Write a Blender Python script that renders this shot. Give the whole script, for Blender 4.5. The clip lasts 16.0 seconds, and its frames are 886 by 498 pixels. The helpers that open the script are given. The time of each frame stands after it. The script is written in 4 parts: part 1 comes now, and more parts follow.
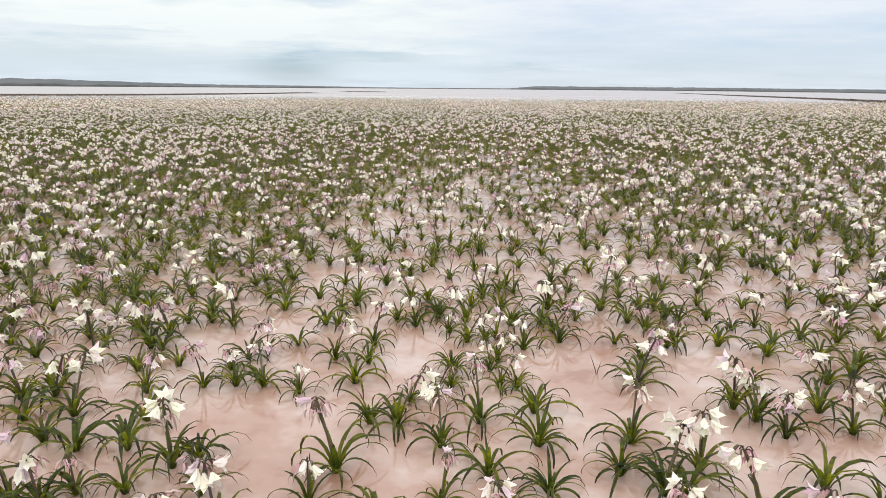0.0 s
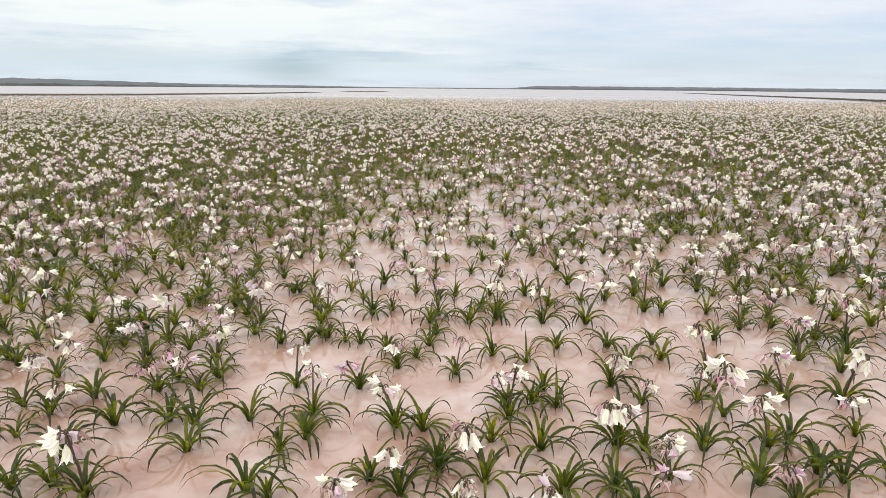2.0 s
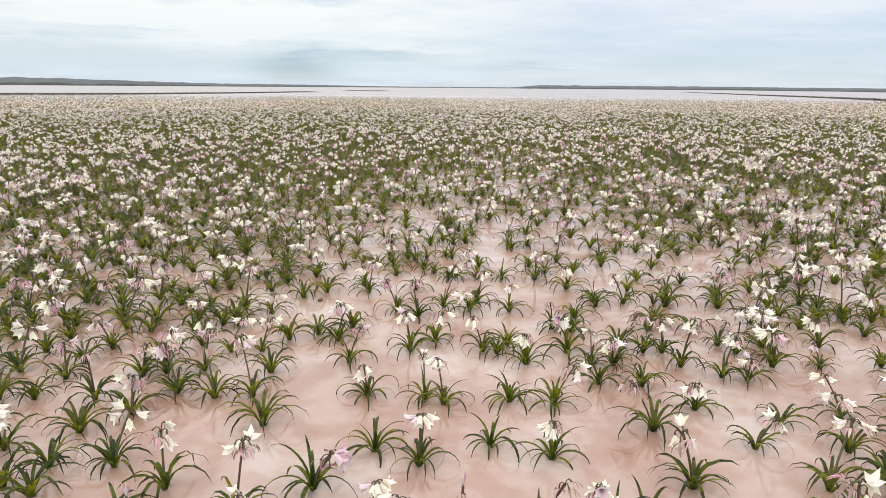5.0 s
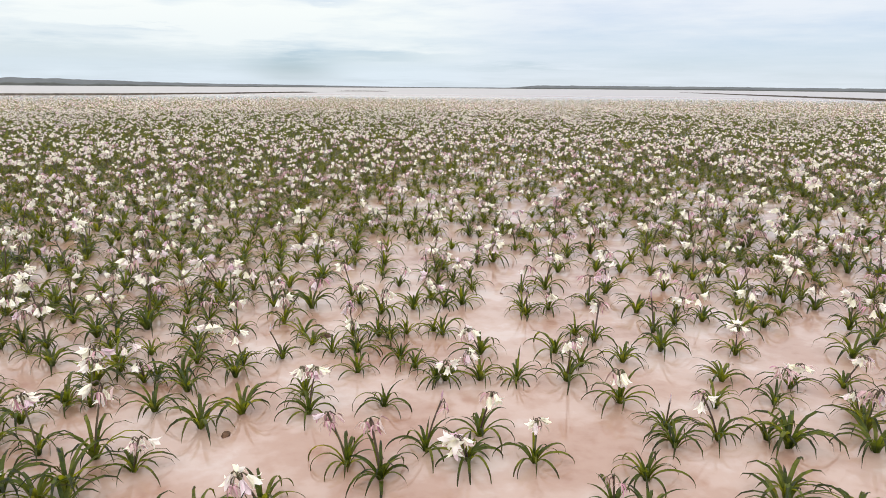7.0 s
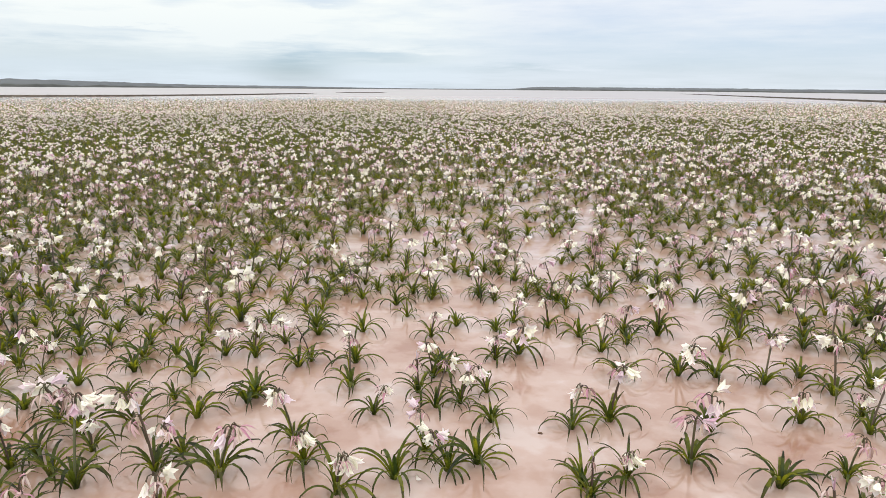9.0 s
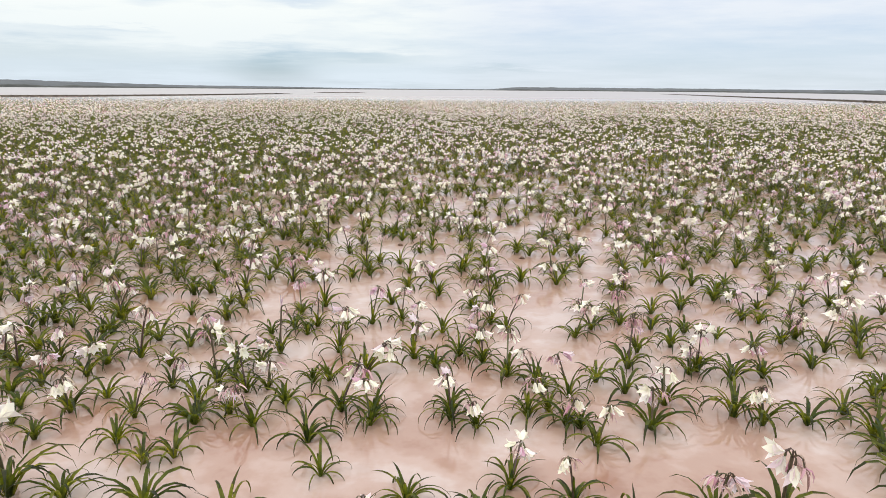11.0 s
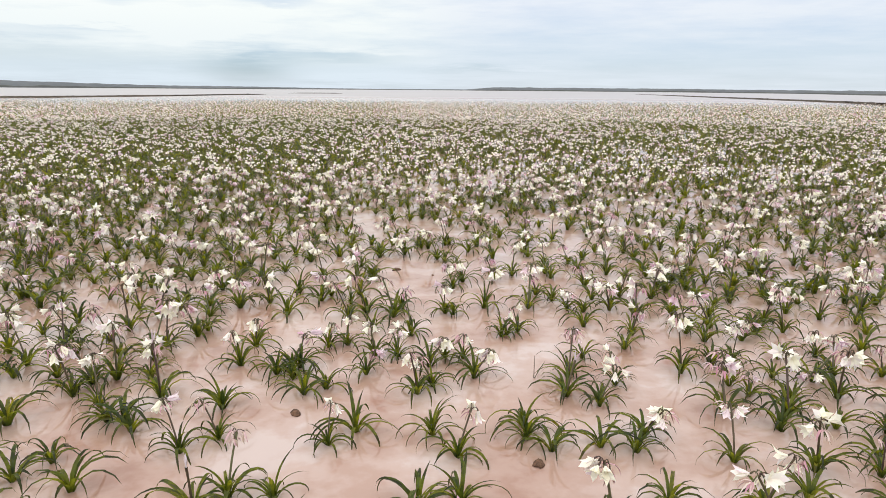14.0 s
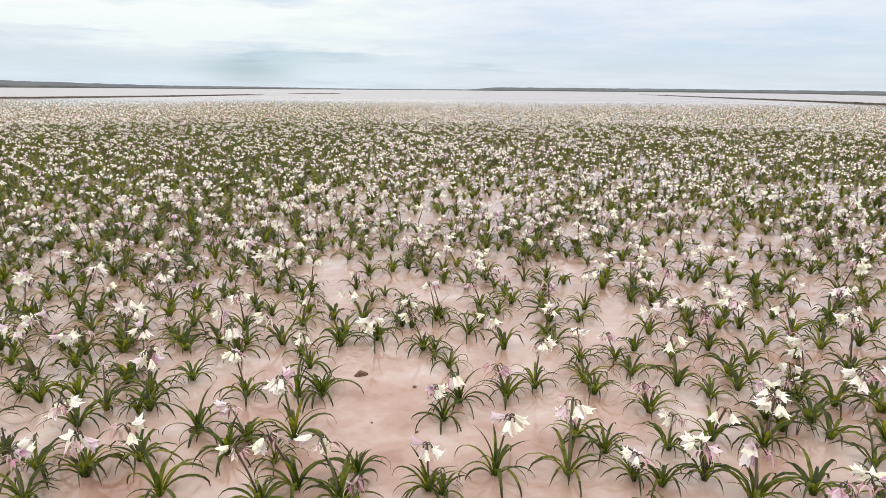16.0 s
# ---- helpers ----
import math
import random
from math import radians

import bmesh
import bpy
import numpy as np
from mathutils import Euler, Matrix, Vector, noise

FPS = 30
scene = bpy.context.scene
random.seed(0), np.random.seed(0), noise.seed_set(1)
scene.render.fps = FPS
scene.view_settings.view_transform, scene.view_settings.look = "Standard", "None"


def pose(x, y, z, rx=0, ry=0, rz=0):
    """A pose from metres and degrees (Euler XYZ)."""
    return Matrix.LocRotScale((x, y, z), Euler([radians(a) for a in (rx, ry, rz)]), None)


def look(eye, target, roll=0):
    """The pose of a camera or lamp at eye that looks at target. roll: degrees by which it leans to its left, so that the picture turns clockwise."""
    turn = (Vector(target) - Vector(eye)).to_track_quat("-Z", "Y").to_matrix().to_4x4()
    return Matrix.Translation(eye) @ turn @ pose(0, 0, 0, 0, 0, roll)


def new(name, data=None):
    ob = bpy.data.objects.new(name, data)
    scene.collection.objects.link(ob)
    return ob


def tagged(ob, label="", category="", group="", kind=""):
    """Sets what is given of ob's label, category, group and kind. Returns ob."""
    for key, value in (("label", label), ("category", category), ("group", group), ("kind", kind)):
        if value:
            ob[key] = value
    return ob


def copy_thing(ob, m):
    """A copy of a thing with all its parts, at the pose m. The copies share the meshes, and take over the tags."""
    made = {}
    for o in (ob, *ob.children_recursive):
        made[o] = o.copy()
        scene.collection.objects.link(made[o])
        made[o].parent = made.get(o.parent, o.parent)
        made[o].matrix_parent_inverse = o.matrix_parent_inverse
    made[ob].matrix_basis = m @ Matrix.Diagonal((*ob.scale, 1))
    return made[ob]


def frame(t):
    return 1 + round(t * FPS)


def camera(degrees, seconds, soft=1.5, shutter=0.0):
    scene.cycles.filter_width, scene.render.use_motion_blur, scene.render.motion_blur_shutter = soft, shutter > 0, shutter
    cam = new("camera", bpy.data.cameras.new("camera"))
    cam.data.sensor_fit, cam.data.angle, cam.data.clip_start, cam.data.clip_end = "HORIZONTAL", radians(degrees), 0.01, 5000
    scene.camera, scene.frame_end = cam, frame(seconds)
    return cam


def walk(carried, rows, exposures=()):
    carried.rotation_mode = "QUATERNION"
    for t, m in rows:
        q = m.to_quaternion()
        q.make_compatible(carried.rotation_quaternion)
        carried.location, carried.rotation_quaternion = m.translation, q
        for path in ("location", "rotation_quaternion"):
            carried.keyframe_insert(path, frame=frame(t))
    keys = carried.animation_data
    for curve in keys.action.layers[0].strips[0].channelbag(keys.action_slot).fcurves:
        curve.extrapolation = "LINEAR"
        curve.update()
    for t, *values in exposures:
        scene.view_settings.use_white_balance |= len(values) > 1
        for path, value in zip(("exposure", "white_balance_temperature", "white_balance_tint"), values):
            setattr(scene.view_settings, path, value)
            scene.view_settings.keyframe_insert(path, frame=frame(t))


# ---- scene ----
cam = camera(66.0, 16.0, soft=0.85)
PATH = [
    (0.0, 0.002, -0.000, 1.896, 0.70, -13.24, 0.45),
    (0.5, 0.001, 0.618, 1.912, 0.69, -13.24, 0.45),
    (1.0, 0.007, 1.213, 1.912, 0.72, -13.24, 0.45),
    (1.5, -0.011, 1.817, 1.904, 0.77, -13.25, 0.45),
    (2.0, -0.044, 2.401, 1.887, 0.81, -13.26, 0.45),
    (2.5, -0.059, 3.013, 1.882, 0.85, -13.27, 0.45),
    (3.0, -0.059, 3.593, 1.889, 0.88, -13.27, 0.45),
    (3.5, -0.061, 4.197, 1.909, 0.91, -13.27, 0.45),
    (4.0, -0.076, 4.822, 1.896, 0.96, -13.28, 0.45),
    (4.2, -0.089, 5.064, 1.886, 0.98, -13.29, 0.45),
    (6.3, 0.018, 7.516, 1.851, 0.90, -13.34, 0.45),
    (6.5, 0.008, 7.768, 1.853, 0.87, -13.33, 0.45),
    (7.0, -0.012, 8.393, 1.865, 0.80, -13.30, 0.45),
    (7.5, -0.032, 9.011, 1.883, 0.76, -13.26, 0.45),
    (8.0, -0.054, 9.635, 1.894, 0.74, -13.23, 0.45),
    (8.5, -0.061, 10.287, 1.900, 0.75, -13.21, 0.45),
    (9.0, -0.063, 10.941, 1.904, 0.77, -13.19, 0.45),
    (9.2, -0.058, 11.210, 1.902, 0.75, -13.19, 0.45),
    (11.3, 0.120, 13.943, 1.806, -1.27, -13.15, 0.45),
    (11.5, 0.135, 14.210, 1.814, -1.52, -13.15, 0.45),
    (12.0, 0.166, 14.890, 1.844, -2.20, -13.14, 0.46),
    (12.5, 0.196, 15.577, 1.852, -2.76, -13.14, 0.46),
    (13.0, 0.257, 16.255, 1.860, -2.74, -13.14, 0.46),
    (13.5, 0.334, 16.951, 1.886, -2.72, -13.13, 0.46),
    (14.0, 0.415, 17.629, 1.921, -2.71, -13.13, 0.45),
    (14.5, 0.476, 18.282, 1.953, -2.69, -13.14, 0.45),
    (15.0, 0.524, 18.939, 1.980, -2.66, -13.14, 0.45),
    (15.5, 0.571, 19.577, 2.006, -2.62, -13.14, 0.45),
    (16.0, 0.631, 20.190, 2.030, -2.58, -13.13, 0.45),
]


def aim(x, y, z, yaw, pitch, roll):
    a, b = radians(yaw), radians(pitch)
    ahead = Vector((-math.sin(a) * math.cos(b), math.cos(a) * math.cos(b), math.sin(b)))
    return look((x, y, z), Vector((x, y, z)) + ahead, roll)


walk(cam, [(t, aim(*row)) for t, *row in PATH], exposures=((0.0, 0.05), (16.0, 0.05)))

# ---- sky and sun ----
SUN_HEIGHT, SUN_TURN = 58.0, 205.0


def calc(tree, operation, a, b=None, c=None):
    made = tree.nodes.new("ShaderNodeMath")
    made.operation = operation
    for socket, value in zip(made.inputs, (a, b, c)):
        if value is None:
            continue
        if isinstance(value, (int, float)):
            socket.default_value = value
        else:
            tree.links.new(value, socket)
    return made.outputs[0]


def ramp(tree, value, stops):
    made = tree.nodes.new("ShaderNodeValToRGB")
    made.color_ramp.interpolation = "EASE"
    while len(made.color_ramp.elements) < len(stops):
        made.color_ramp.elements.new(0.5)
    for element, (at, colour) in zip(made.color_ramp.elements, stops):
        element.position = at
        element.color = (*colour, 1) if len(colour) == 3 else colour
    tree.links.new(value, made.inputs[0])
    return made.outputs[0]


def blend(tree, factor, a, b, kind="MIX"):
    made = tree.nodes.new("ShaderNodeMix")
    made.data_type, made.blend_type = "RGBA", kind
    for socket, value in ((made.inputs[0], factor), (made.inputs[6], a), (made.inputs[7], b)):
        if isinstance(value, (int, float)):
            socket.default_value = value
        elif isinstance(value, tuple):
            socket.default_value = (*value, 1)
        else:
            tree.links.new(value, socket)
    return made.outputs[2]


def noise_of(tree, scale, detail=4.0, vector=None, rough=0.55):
    made = tree.nodes.new("ShaderNodeTexNoise")
    made.inputs["Scale"].default_value, made.inputs["Detail"].default_value = scale, detail
    made.inputs["Roughness"].default_value = rough
    if vector is None:
        place = tree.nodes.new("ShaderNodeTexCoord")
        vector = place.outputs["Object"]
    tree.links.new(vector, made.inputs["Vector"])
    return made.outputs[0]


def clouds_over(world):
    """Thin overcast over a pale blue sky: brighter overhead, streaked and greyer towards the horizon."""
    world.use_nodes = True
    tree = world.node_tree
    back = tree.nodes["Background"]
    sky = tree.nodes.new("ShaderNodeTexSky")
    sky.sky_type, sky.sun_disc = "NISHITA", False
    sky.sun_elevation, sky.sun_rotation = radians(SUN_HEIGHT), radians(SUN_TURN)
    sky.dust_density = 0.6
    clear = blend(tree, 1.0, sky.outputs[0], (0.067, 0.083, 0.114), "MULTIPLY")
    way = tree.nodes.new("ShaderNodeTexCoord")
    split = tree.nodes.new("ShaderNodeSeparateXYZ")
    tree.links.new(way.outputs["Generated"], split.inputs[0])
    x, y, z = split.outputs
    azimuth = calc(tree, "ARCTAN2", x, y)
    high = calc(tree, "MAXIMUM", z, 0.0)
    join = tree.nodes.new("ShaderNodeCombineXYZ")
    for n, value in enumerate((calc(tree, "MULTIPLY", azimuth, 3.2), calc(tree, "MULTIPLY", calc(tree, "POWER", high, 0.7), 15.0))):
        tree.links.new(value, join.inputs[n])
    streaks = tree.nodes.new("ShaderNodeTexNoise")
    streaks.inputs["Scale"].default_value, streaks.inputs["Detail"].default_value = 1.0, 5.0
    streaks.inputs["Roughness"].default_value = 0.5
    tree.links.new(join.outputs[0], streaks.inputs["Vector"])

    shreds = noise_of(tree, 2.6, 6.0, join.outputs[0], 0.6)
    ragged = calc(tree, "ADD", z, calc(tree, "MULTIPLY", calc(tree, "SUBTRACT", shreds, 0.5), 0.045))

    def bank(at, up, wide, tall):
        u = calc(tree, "DIVIDE", calc(tree, "SUBTRACT", azimuth, radians(at)), radians(wide))
        v = calc(tree, "DIVIDE", calc(tree, "SUBTRACT", ragged, math.sin(radians(up))), math.sin(radians(tall)))
        far = calc(tree, "ADD", calc(tree, "MULTIPLY", u, u), calc(tree, "MULTIPLY", v, v))
        return calc(tree, "EXPONENT", calc(tree, "MULTIPLY", far, -1.0))

    # cloud: white and high to the left, a flat grey-blue veil to the right, brighter overhead
    side = ramp(tree, calc(tree, "ADD", calc(tree, "MULTIPLY", azimuth, 0.9), 0.5), ((0.42, (0, 0, 0)), (0.62, (1, 1, 1))))
    low = calc(tree, "MINIMUM", calc(tree, "MULTIPLY", high, 2.0), 1.0)
    left = ramp(tree, low, ((0.0, (0.71, 0.80, 0.88)), (0.05, (0.72, 0.815, 0.89)), (0.10, (0.85, 0.91, 0.925)), (0.25, (0.92, 0.965, 0.95)), (1.0, (1.46, 1.45, 1.42))))
    right = ramp(tree, low, ((0.0, (0.74, 0.81, 0.88)), (0.09, (0.72, 0.80, 0.88)), (0.25, (0.81, 0.86, 0.93)), (1.0, (1.46, 1.45, 1.42))))
    cloud = blend(tree, side, left, right)
    cover = calc(tree, "ADD", calc(tree, "ADD", 0.89, calc(tree, "MULTIPLY", bank(-20, 7, 22, 3.2), 0.16)), calc(tree, "MULTIPLY", calc(tree, "SUBTRACT", streaks.outputs[0], 0.5), 0.6))
    cover = calc(tree, "ADD", cover, calc(tree, "MULTIPLY", calc(tree, "SUBTRACT", shreds, 0.5), 0.62))
    for at, up, wide, tall, depth in ((-12.8, 1.7, 3.3, 1.2, -0.65), (-5.8, 2.5, 4.6, 0.45, -0.42), (-23.6, 4.1, 5.0, 0.32, -0.3), (5.5, 1.6, 5.0, 0.25, -0.26), (-31.0, 2.6, 9.0, 0.9, -0.26), (27.0, 3.0, 13.0, 1.6, -0.14), (-4.0, 0.9, 5.0, 0.5, 0.25), (-10.6, 6.6, 3.4, 0.28, -0.3), (-21.8, 6.2, 1.8, 0.4, -0.25), (-17.0, 4.4, 5.0, 0.9, 0.2)):
        cover = calc(tree, "ADD", cover, calc(tree, "MULTIPLY", bank(at, up, wide, tall), depth))
    cover = calc(tree, "MINIMUM", calc(tree, "MAXIMUM", cover, 0.0), 1.0)
    tree.links.new(blend(tree, cover, clear, cloud), back.inputs["Color"])
    back.inputs["Strength"].default_value = 1.0


scene.world = bpy.data.worlds.new("world")
clouds_over(scene.world)
sun_data = bpy.data.lights.new("sun", "SUN")
sun_data.energy, sun_data.angle, sun_data.color = 1.15, radians(32), (1.0, 0.93, 0.82)
sun = new("sun", sun_data)
a, b = radians(SUN_TURN), radians(SUN_HEIGHT)
sun.matrix_basis = look((math.sin(a) * math.cos(b) * 50, math.cos(a) * math.cos(b) * 50, math.sin(b) * 50), (0, 0, 0))


# ---- materials ----
def material(name, rough=0.5):
    made = bpy.data.materials.new(name)
    made.use_nodes = True
    shader = made.node_tree.nodes["Principled BSDF"]
    shader.inputs["Roughness"].default_value = rough
    return made, made.node_tree, shader


def world_place(tree):
    return tree.nodes.new("ShaderNodeNewGeometry").outputs["Position"]


def chance(tree, shift=0.0):
    """A number from 0 to 1 that differs from piece to piece and from object to object."""
    island = tree.nodes.new("ShaderNodeNewGeometry").outputs["Random Per Island"]
    thing = tree.nodes.new("ShaderNodeObjectInfo").outputs["Random"]
    return calc(tree, "FRACT", calc(tree, "ADD", calc(tree, "ADD", island, thing), shift))


def bump(tree, shader, height, strength, distance):
    made = tree.nodes.new("ShaderNodeBump")
    made.inputs["Strength"].default_value, made.inputs["Distance"].default_value = strength, distance
    tree.links.new(height, made.inputs["Height"])
    tree.links.new(made.outputs[0], shader.inputs["Normal"])


def thin(tree, shader, colour, share):
    """Lets part of the light pass through a thin leaf or petal."""
    out = tree.nodes["Material Output"]
    glow = tree.nodes.new("ShaderNodeBsdfTranslucent")
    mixed = tree.nodes.new("ShaderNodeMixShader")
    mixed.inputs[0].default_value = share
    tree.links.new(colour, glow.inputs[0])
    tree.links.new(shader.outputs[0], mixed.inputs[1])
    tree.links.new(glow.outputs[0], mixed.inputs[2])
    tree.links.new(mixed.outputs[0], out.inputs["Surface"])


def leaf_material(name, stops, fleck):
    made, tree, shader = material(name, 0.5)
    clump = noise_of(tree, 1.6, 2.0, world_place(tree))
    pick = calc(tree, "ADD", calc(tree, "MULTIPLY", chance(tree), 0.62), calc(tree, "MULTIPLY", calc(tree, "SUBTRACT", clump, 0.28), 0.85))
    green = ramp(tree, pick, stops)
    streak = noise_of(tree, 60.0, 3.0)
    wear = noise_of(tree, 9.0, 4.0)
    colour = blend(tree, calc(tree, "MULTIPLY", streak, 0.4), green, fleck)
    shader.inputs["Specular IOR Level"].default_value = 0.32
    colour = blend(tree, calc(tree, "MULTIPLY", calc(tree, "MAXIMUM", calc(tree, "SUBTRACT", wear, 0.58), 0.0), 3.0), colour, (0.13, 0.08, 0.035))
    mottle = ramp(tree, noise_of(tree, 22.0, 3.0), ((0.42, (0, 0, 0)), (0.62, (1, 1, 1))))
    colour = blend(tree, calc(tree, "MULTIPLY", mottle, 0.45), colour, (0.016, 0.028, 0.008))
    # the upper side is a cool dark green; what light passes through is a warm yellow-green
    tree.links.new(blend(tree, 1.0, colour, (0.28, 0.41, 1.1), "MULTIPLY"), shader.inputs["Base Color"])
    bump(tree, shader, streak, 0.25, 0.002)
    thin(tree, shader, blend(tree, 1.0, colour, (2.0, 1.82, 1.1), "MULTIPLY"), 0.42)
    return made


def stalk_material():
    made, tree, shader = material("lily_stalk", 0.5)
    colour = ramp(tree, chance(tree, 0.3), ((0.0, (0.06, 0.035, 0.03)), (0.5, (0.09, 0.07, 0.035)), (1.0, (0.10, 0.12, 0.04))))
    colour = blend(tree, calc(tree, "MULTIPLY", noise_of(tree, 40.0), 0.4), colour, (0.14, 0.09, 0.07))
    tree.links.new(colour, shader.inputs["Base Color"])
    return made


def petal_material(name, stops, share):
    made, tree, shader = material(name, 0.55)
    colour = ramp(tree, chance(tree, 0.6), stops)
    vein = noise_of(tree, 70.0, 3.0)
    colour = blend(tree, calc(tree, "MULTIPLY", vein, 0.04), colour, (0.74, 0.58, 0.56))
    tree.links.new(colour, shader.inputs["Base Color"])
    bump(tree, shader, vein, 0.2, 0.002)
    thin(tree, shader, colour, share)
    return made


def water_material():
    made, tree, shader = material("muddy_water", 0.1)
    place = world_place(tree)
    broad, fine = noise_of(tree, 1.5, 5.0, place), noise_of(tree, 7.0, 4.0, place)
    # murk varies at random; the pale end paints sky reflection into the colour
    silt_and_sheen = calc(tree, "ADD", calc(tree, "MULTIPLY", broad, 0.82), calc(tree, "MULTIPLY", fine, 0.18))
    colour = ramp(tree, silt_and_sheen, ((0.33, (0.305, 0.172, 0.128)), (0.45, (0.382, 0.250, 0.203)), (0.54, (0.44, 0.317, 0.275)), (0.63, (0.49, 0.39, 0.362))))
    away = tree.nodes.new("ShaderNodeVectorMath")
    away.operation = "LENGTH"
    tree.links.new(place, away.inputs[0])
    # pale sky sheen of the far water, painted into its colour by distance
    far_sheen = ramp(tree, calc(tree, "ADD", calc(tree, "DIVIDE", away.outputs["Value"], 400.0), calc(tree, "MULTIPLY", noise_of(tree, 0.012, 4.0, place), 0.2)), ((0.38, (0, 0, 0)), (0.66, (1, 1, 1))))
    colour = blend(tree, far_sheen, colour, (0.36, 0.335, 0.345))
    tree.links.new(colour, shader.inputs["Base Color"])
    shader.inputs["IOR"].default_value, shader.inputs["Specular IOR Level"].default_value = 1.33, 0.8
    tree.links.new(calc(tree, "ADD", calc(tree, "MULTIPLY", far_sheen, 0.28), calc(tree, "ADD", 0.03, calc(tree, "MULTIPLY", broad, 0.09))), shader.inputs["Roughness"])
    ripple = calc(tree, "ADD", noise_of(tree, 3.0, 3.0, place), calc(tree, "MULTIPLY", noise_of(tree, 14.0, 3.0, place), 0.25))
    bump(tree, shader, ripple, 0.1, 0.012)
    return made


def land_material(name, dark, pale, scale, rough=0.9):
    made, tree, shader = material(name, rough)
    place = world_place(tree)
    mixed = calc(tree, "ADD", calc(tree, "MULTIPLY", noise_of(tree, scale, 6.0, place), 0.6), calc(tree, "MULTIPLY", noise_of(tree, scale * 9, 4.0, place), 0.4))
    tree.links.new(ramp(tree, mixed, ((0.35, dark), (0.65, pale))), shader.inputs["Base Color"])
    return made


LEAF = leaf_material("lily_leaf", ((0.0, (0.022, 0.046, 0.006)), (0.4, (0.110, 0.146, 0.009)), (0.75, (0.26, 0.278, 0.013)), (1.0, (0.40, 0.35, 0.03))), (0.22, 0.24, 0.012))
# browner tips, with the shade on drooping ends put into the colour
SHADED_TIP = leaf_material("lily_leaf_tip", ((0.0, (0.016, 0.022, 0.004)), (0.4, (0.048, 0.060, 0.008)), (0.75, (0.12, 0.122, 0.013)), (1.0, (0.21, 0.17, 0.03))), (0.11, 0.105, 0.016))
STALK = stalk_material()
WHITE = petal_material("white_petal", ((0.0, (0.94, 0.92, 0.75)), (0.5, (0.95, 0.93, 0.83)), (0.88, (0.92, 0.87, 0.85)), (1.0, (0.80, 0.64, 0.70))), 0.3)
WILTED = petal_material("wilted_petal", ((0.0, (0.70, 0.58, 0.53)), (0.35, (0.64, 0.42, 0.45)), (0.6, (0.55, 0.25, 0.35)), (0.8, (0.58, 0.47, 0.36)), (1.0, (0.24, 0.13, 0.11))), 0.25)
WATER = water_material()
BUSH = land_material("distant_bush", (0.045, 0.050, 0.048), (0.075, 0.080, 0.075), 0.02)
# aerial haze over the hills is painted into their bluish grey
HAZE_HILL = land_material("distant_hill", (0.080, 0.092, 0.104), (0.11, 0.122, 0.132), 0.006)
BANK = land_material("bank_grass", (0.045, 0.035, 0.028), (0.10, 0.080, 0.055), 0.8)
CLOD = land_material("wet_clod", (0.05, 0.025, 0.015), (0.16, 0.085, 0.05), 30.0)


# ---- shapes ----
def joined(pieces):
    """Pieces of (places, triangles, material numbers) as one."""
    places, faces, marks, start = [], [], [], 0
    for p, f, m in pieces:
        places.append(p)
        faces.append(f + start)
        marks.append(m)
        start += len(p)
    return np.concatenate(places), np.concatenate(faces), np.concatenate(marks)


def mesh_of(name, shape, materials, smooth=True):
    places, faces, marks = shape
    mesh = bpy.data.meshes.new(name)
    mesh.vertices.add(len(places))
    mesh.vertices.foreach_set("co", np.asarray(places, np.float32).ravel())
    mesh.loops.add(len(faces) * 3)
    mesh.loops.foreach_set("vertex_index", np.asarray(faces, np.int32).ravel())
    mesh.polygons.add(len(faces))
    mesh.polygons.foreach_set("loop_start", np.arange(0, len(faces) * 3, 3, dtype=np.int32))
    for one in materials:
        mesh.materials.append(one)
    mesh.polygons.foreach_set("material_index", np.asarray(marks, np.int32))
    mesh.polygons.foreach_set("use_smooth", np.full(len(faces), smooth))
    mesh.update()
    mesh.validate()
    return mesh


def moved(shape, m):
    places, faces, marks = shape
    m = np.array(m)
    return places @ m[:3, :3].T + m[:3, 3], faces, marks


def grid_faces(rows, columns):
    faces = []
    for r in range(rows - 1):
        for c in range(columns - 1):
            k = r * columns + c
            faces += [(k, k + 1, k + columns + 1), (k, k + columns + 1, k + columns)]
    return np.array(faces)


def strap(length, width, rise, fall, bend, steps, fold=0.35, mark=0, twist=0.0, tip=None):
    """A channelled strap leaf from the origin towards +x: it sets off at rise degrees and ends at fall degrees."""
    rows, x, z, y = [], 0.0, 0.0, 0.0
    for k in range(steps + 1):
        s = k / steps
        wide = width * (0.62 + 0.55 * min(s / 0.35, 1.0) - 0.25 * s) * (1 - s**4) if s < 1 else 0.0006
        wide = max(wide, 0.0006) / 2
        e = radians(rise + (fall - rise) * s**bend)
        sink = wide * fold * 2 * (1 - 0.5 * s)
        across = Vector((math.sin(twist * s) * -math.sin(e), math.cos(twist * s), math.sin(twist * s) * math.cos(e)))
        up = Vector((-math.sin(e), 0, math.cos(e)))
        mid = Vector((x, y, z))
        rows += [mid + across * wide + up * sink, mid - across * wide + up * sink] if fold < 0.02 else [mid + across * wide + up * sink, mid, mid - across * wide + up * sink]
        x += math.cos(e) * length / steps
        z += math.sin(e) * length / steps
        y += math.sin(twist * s) * length / steps * 0.25
    columns = 2 if fold < 0.02 else 3
    faces = grid_faces(steps + 1, columns)
    marks = np.full(len(faces), mark)
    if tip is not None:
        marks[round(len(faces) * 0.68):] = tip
    return np.array([list(v) for v in rows]), faces, marks


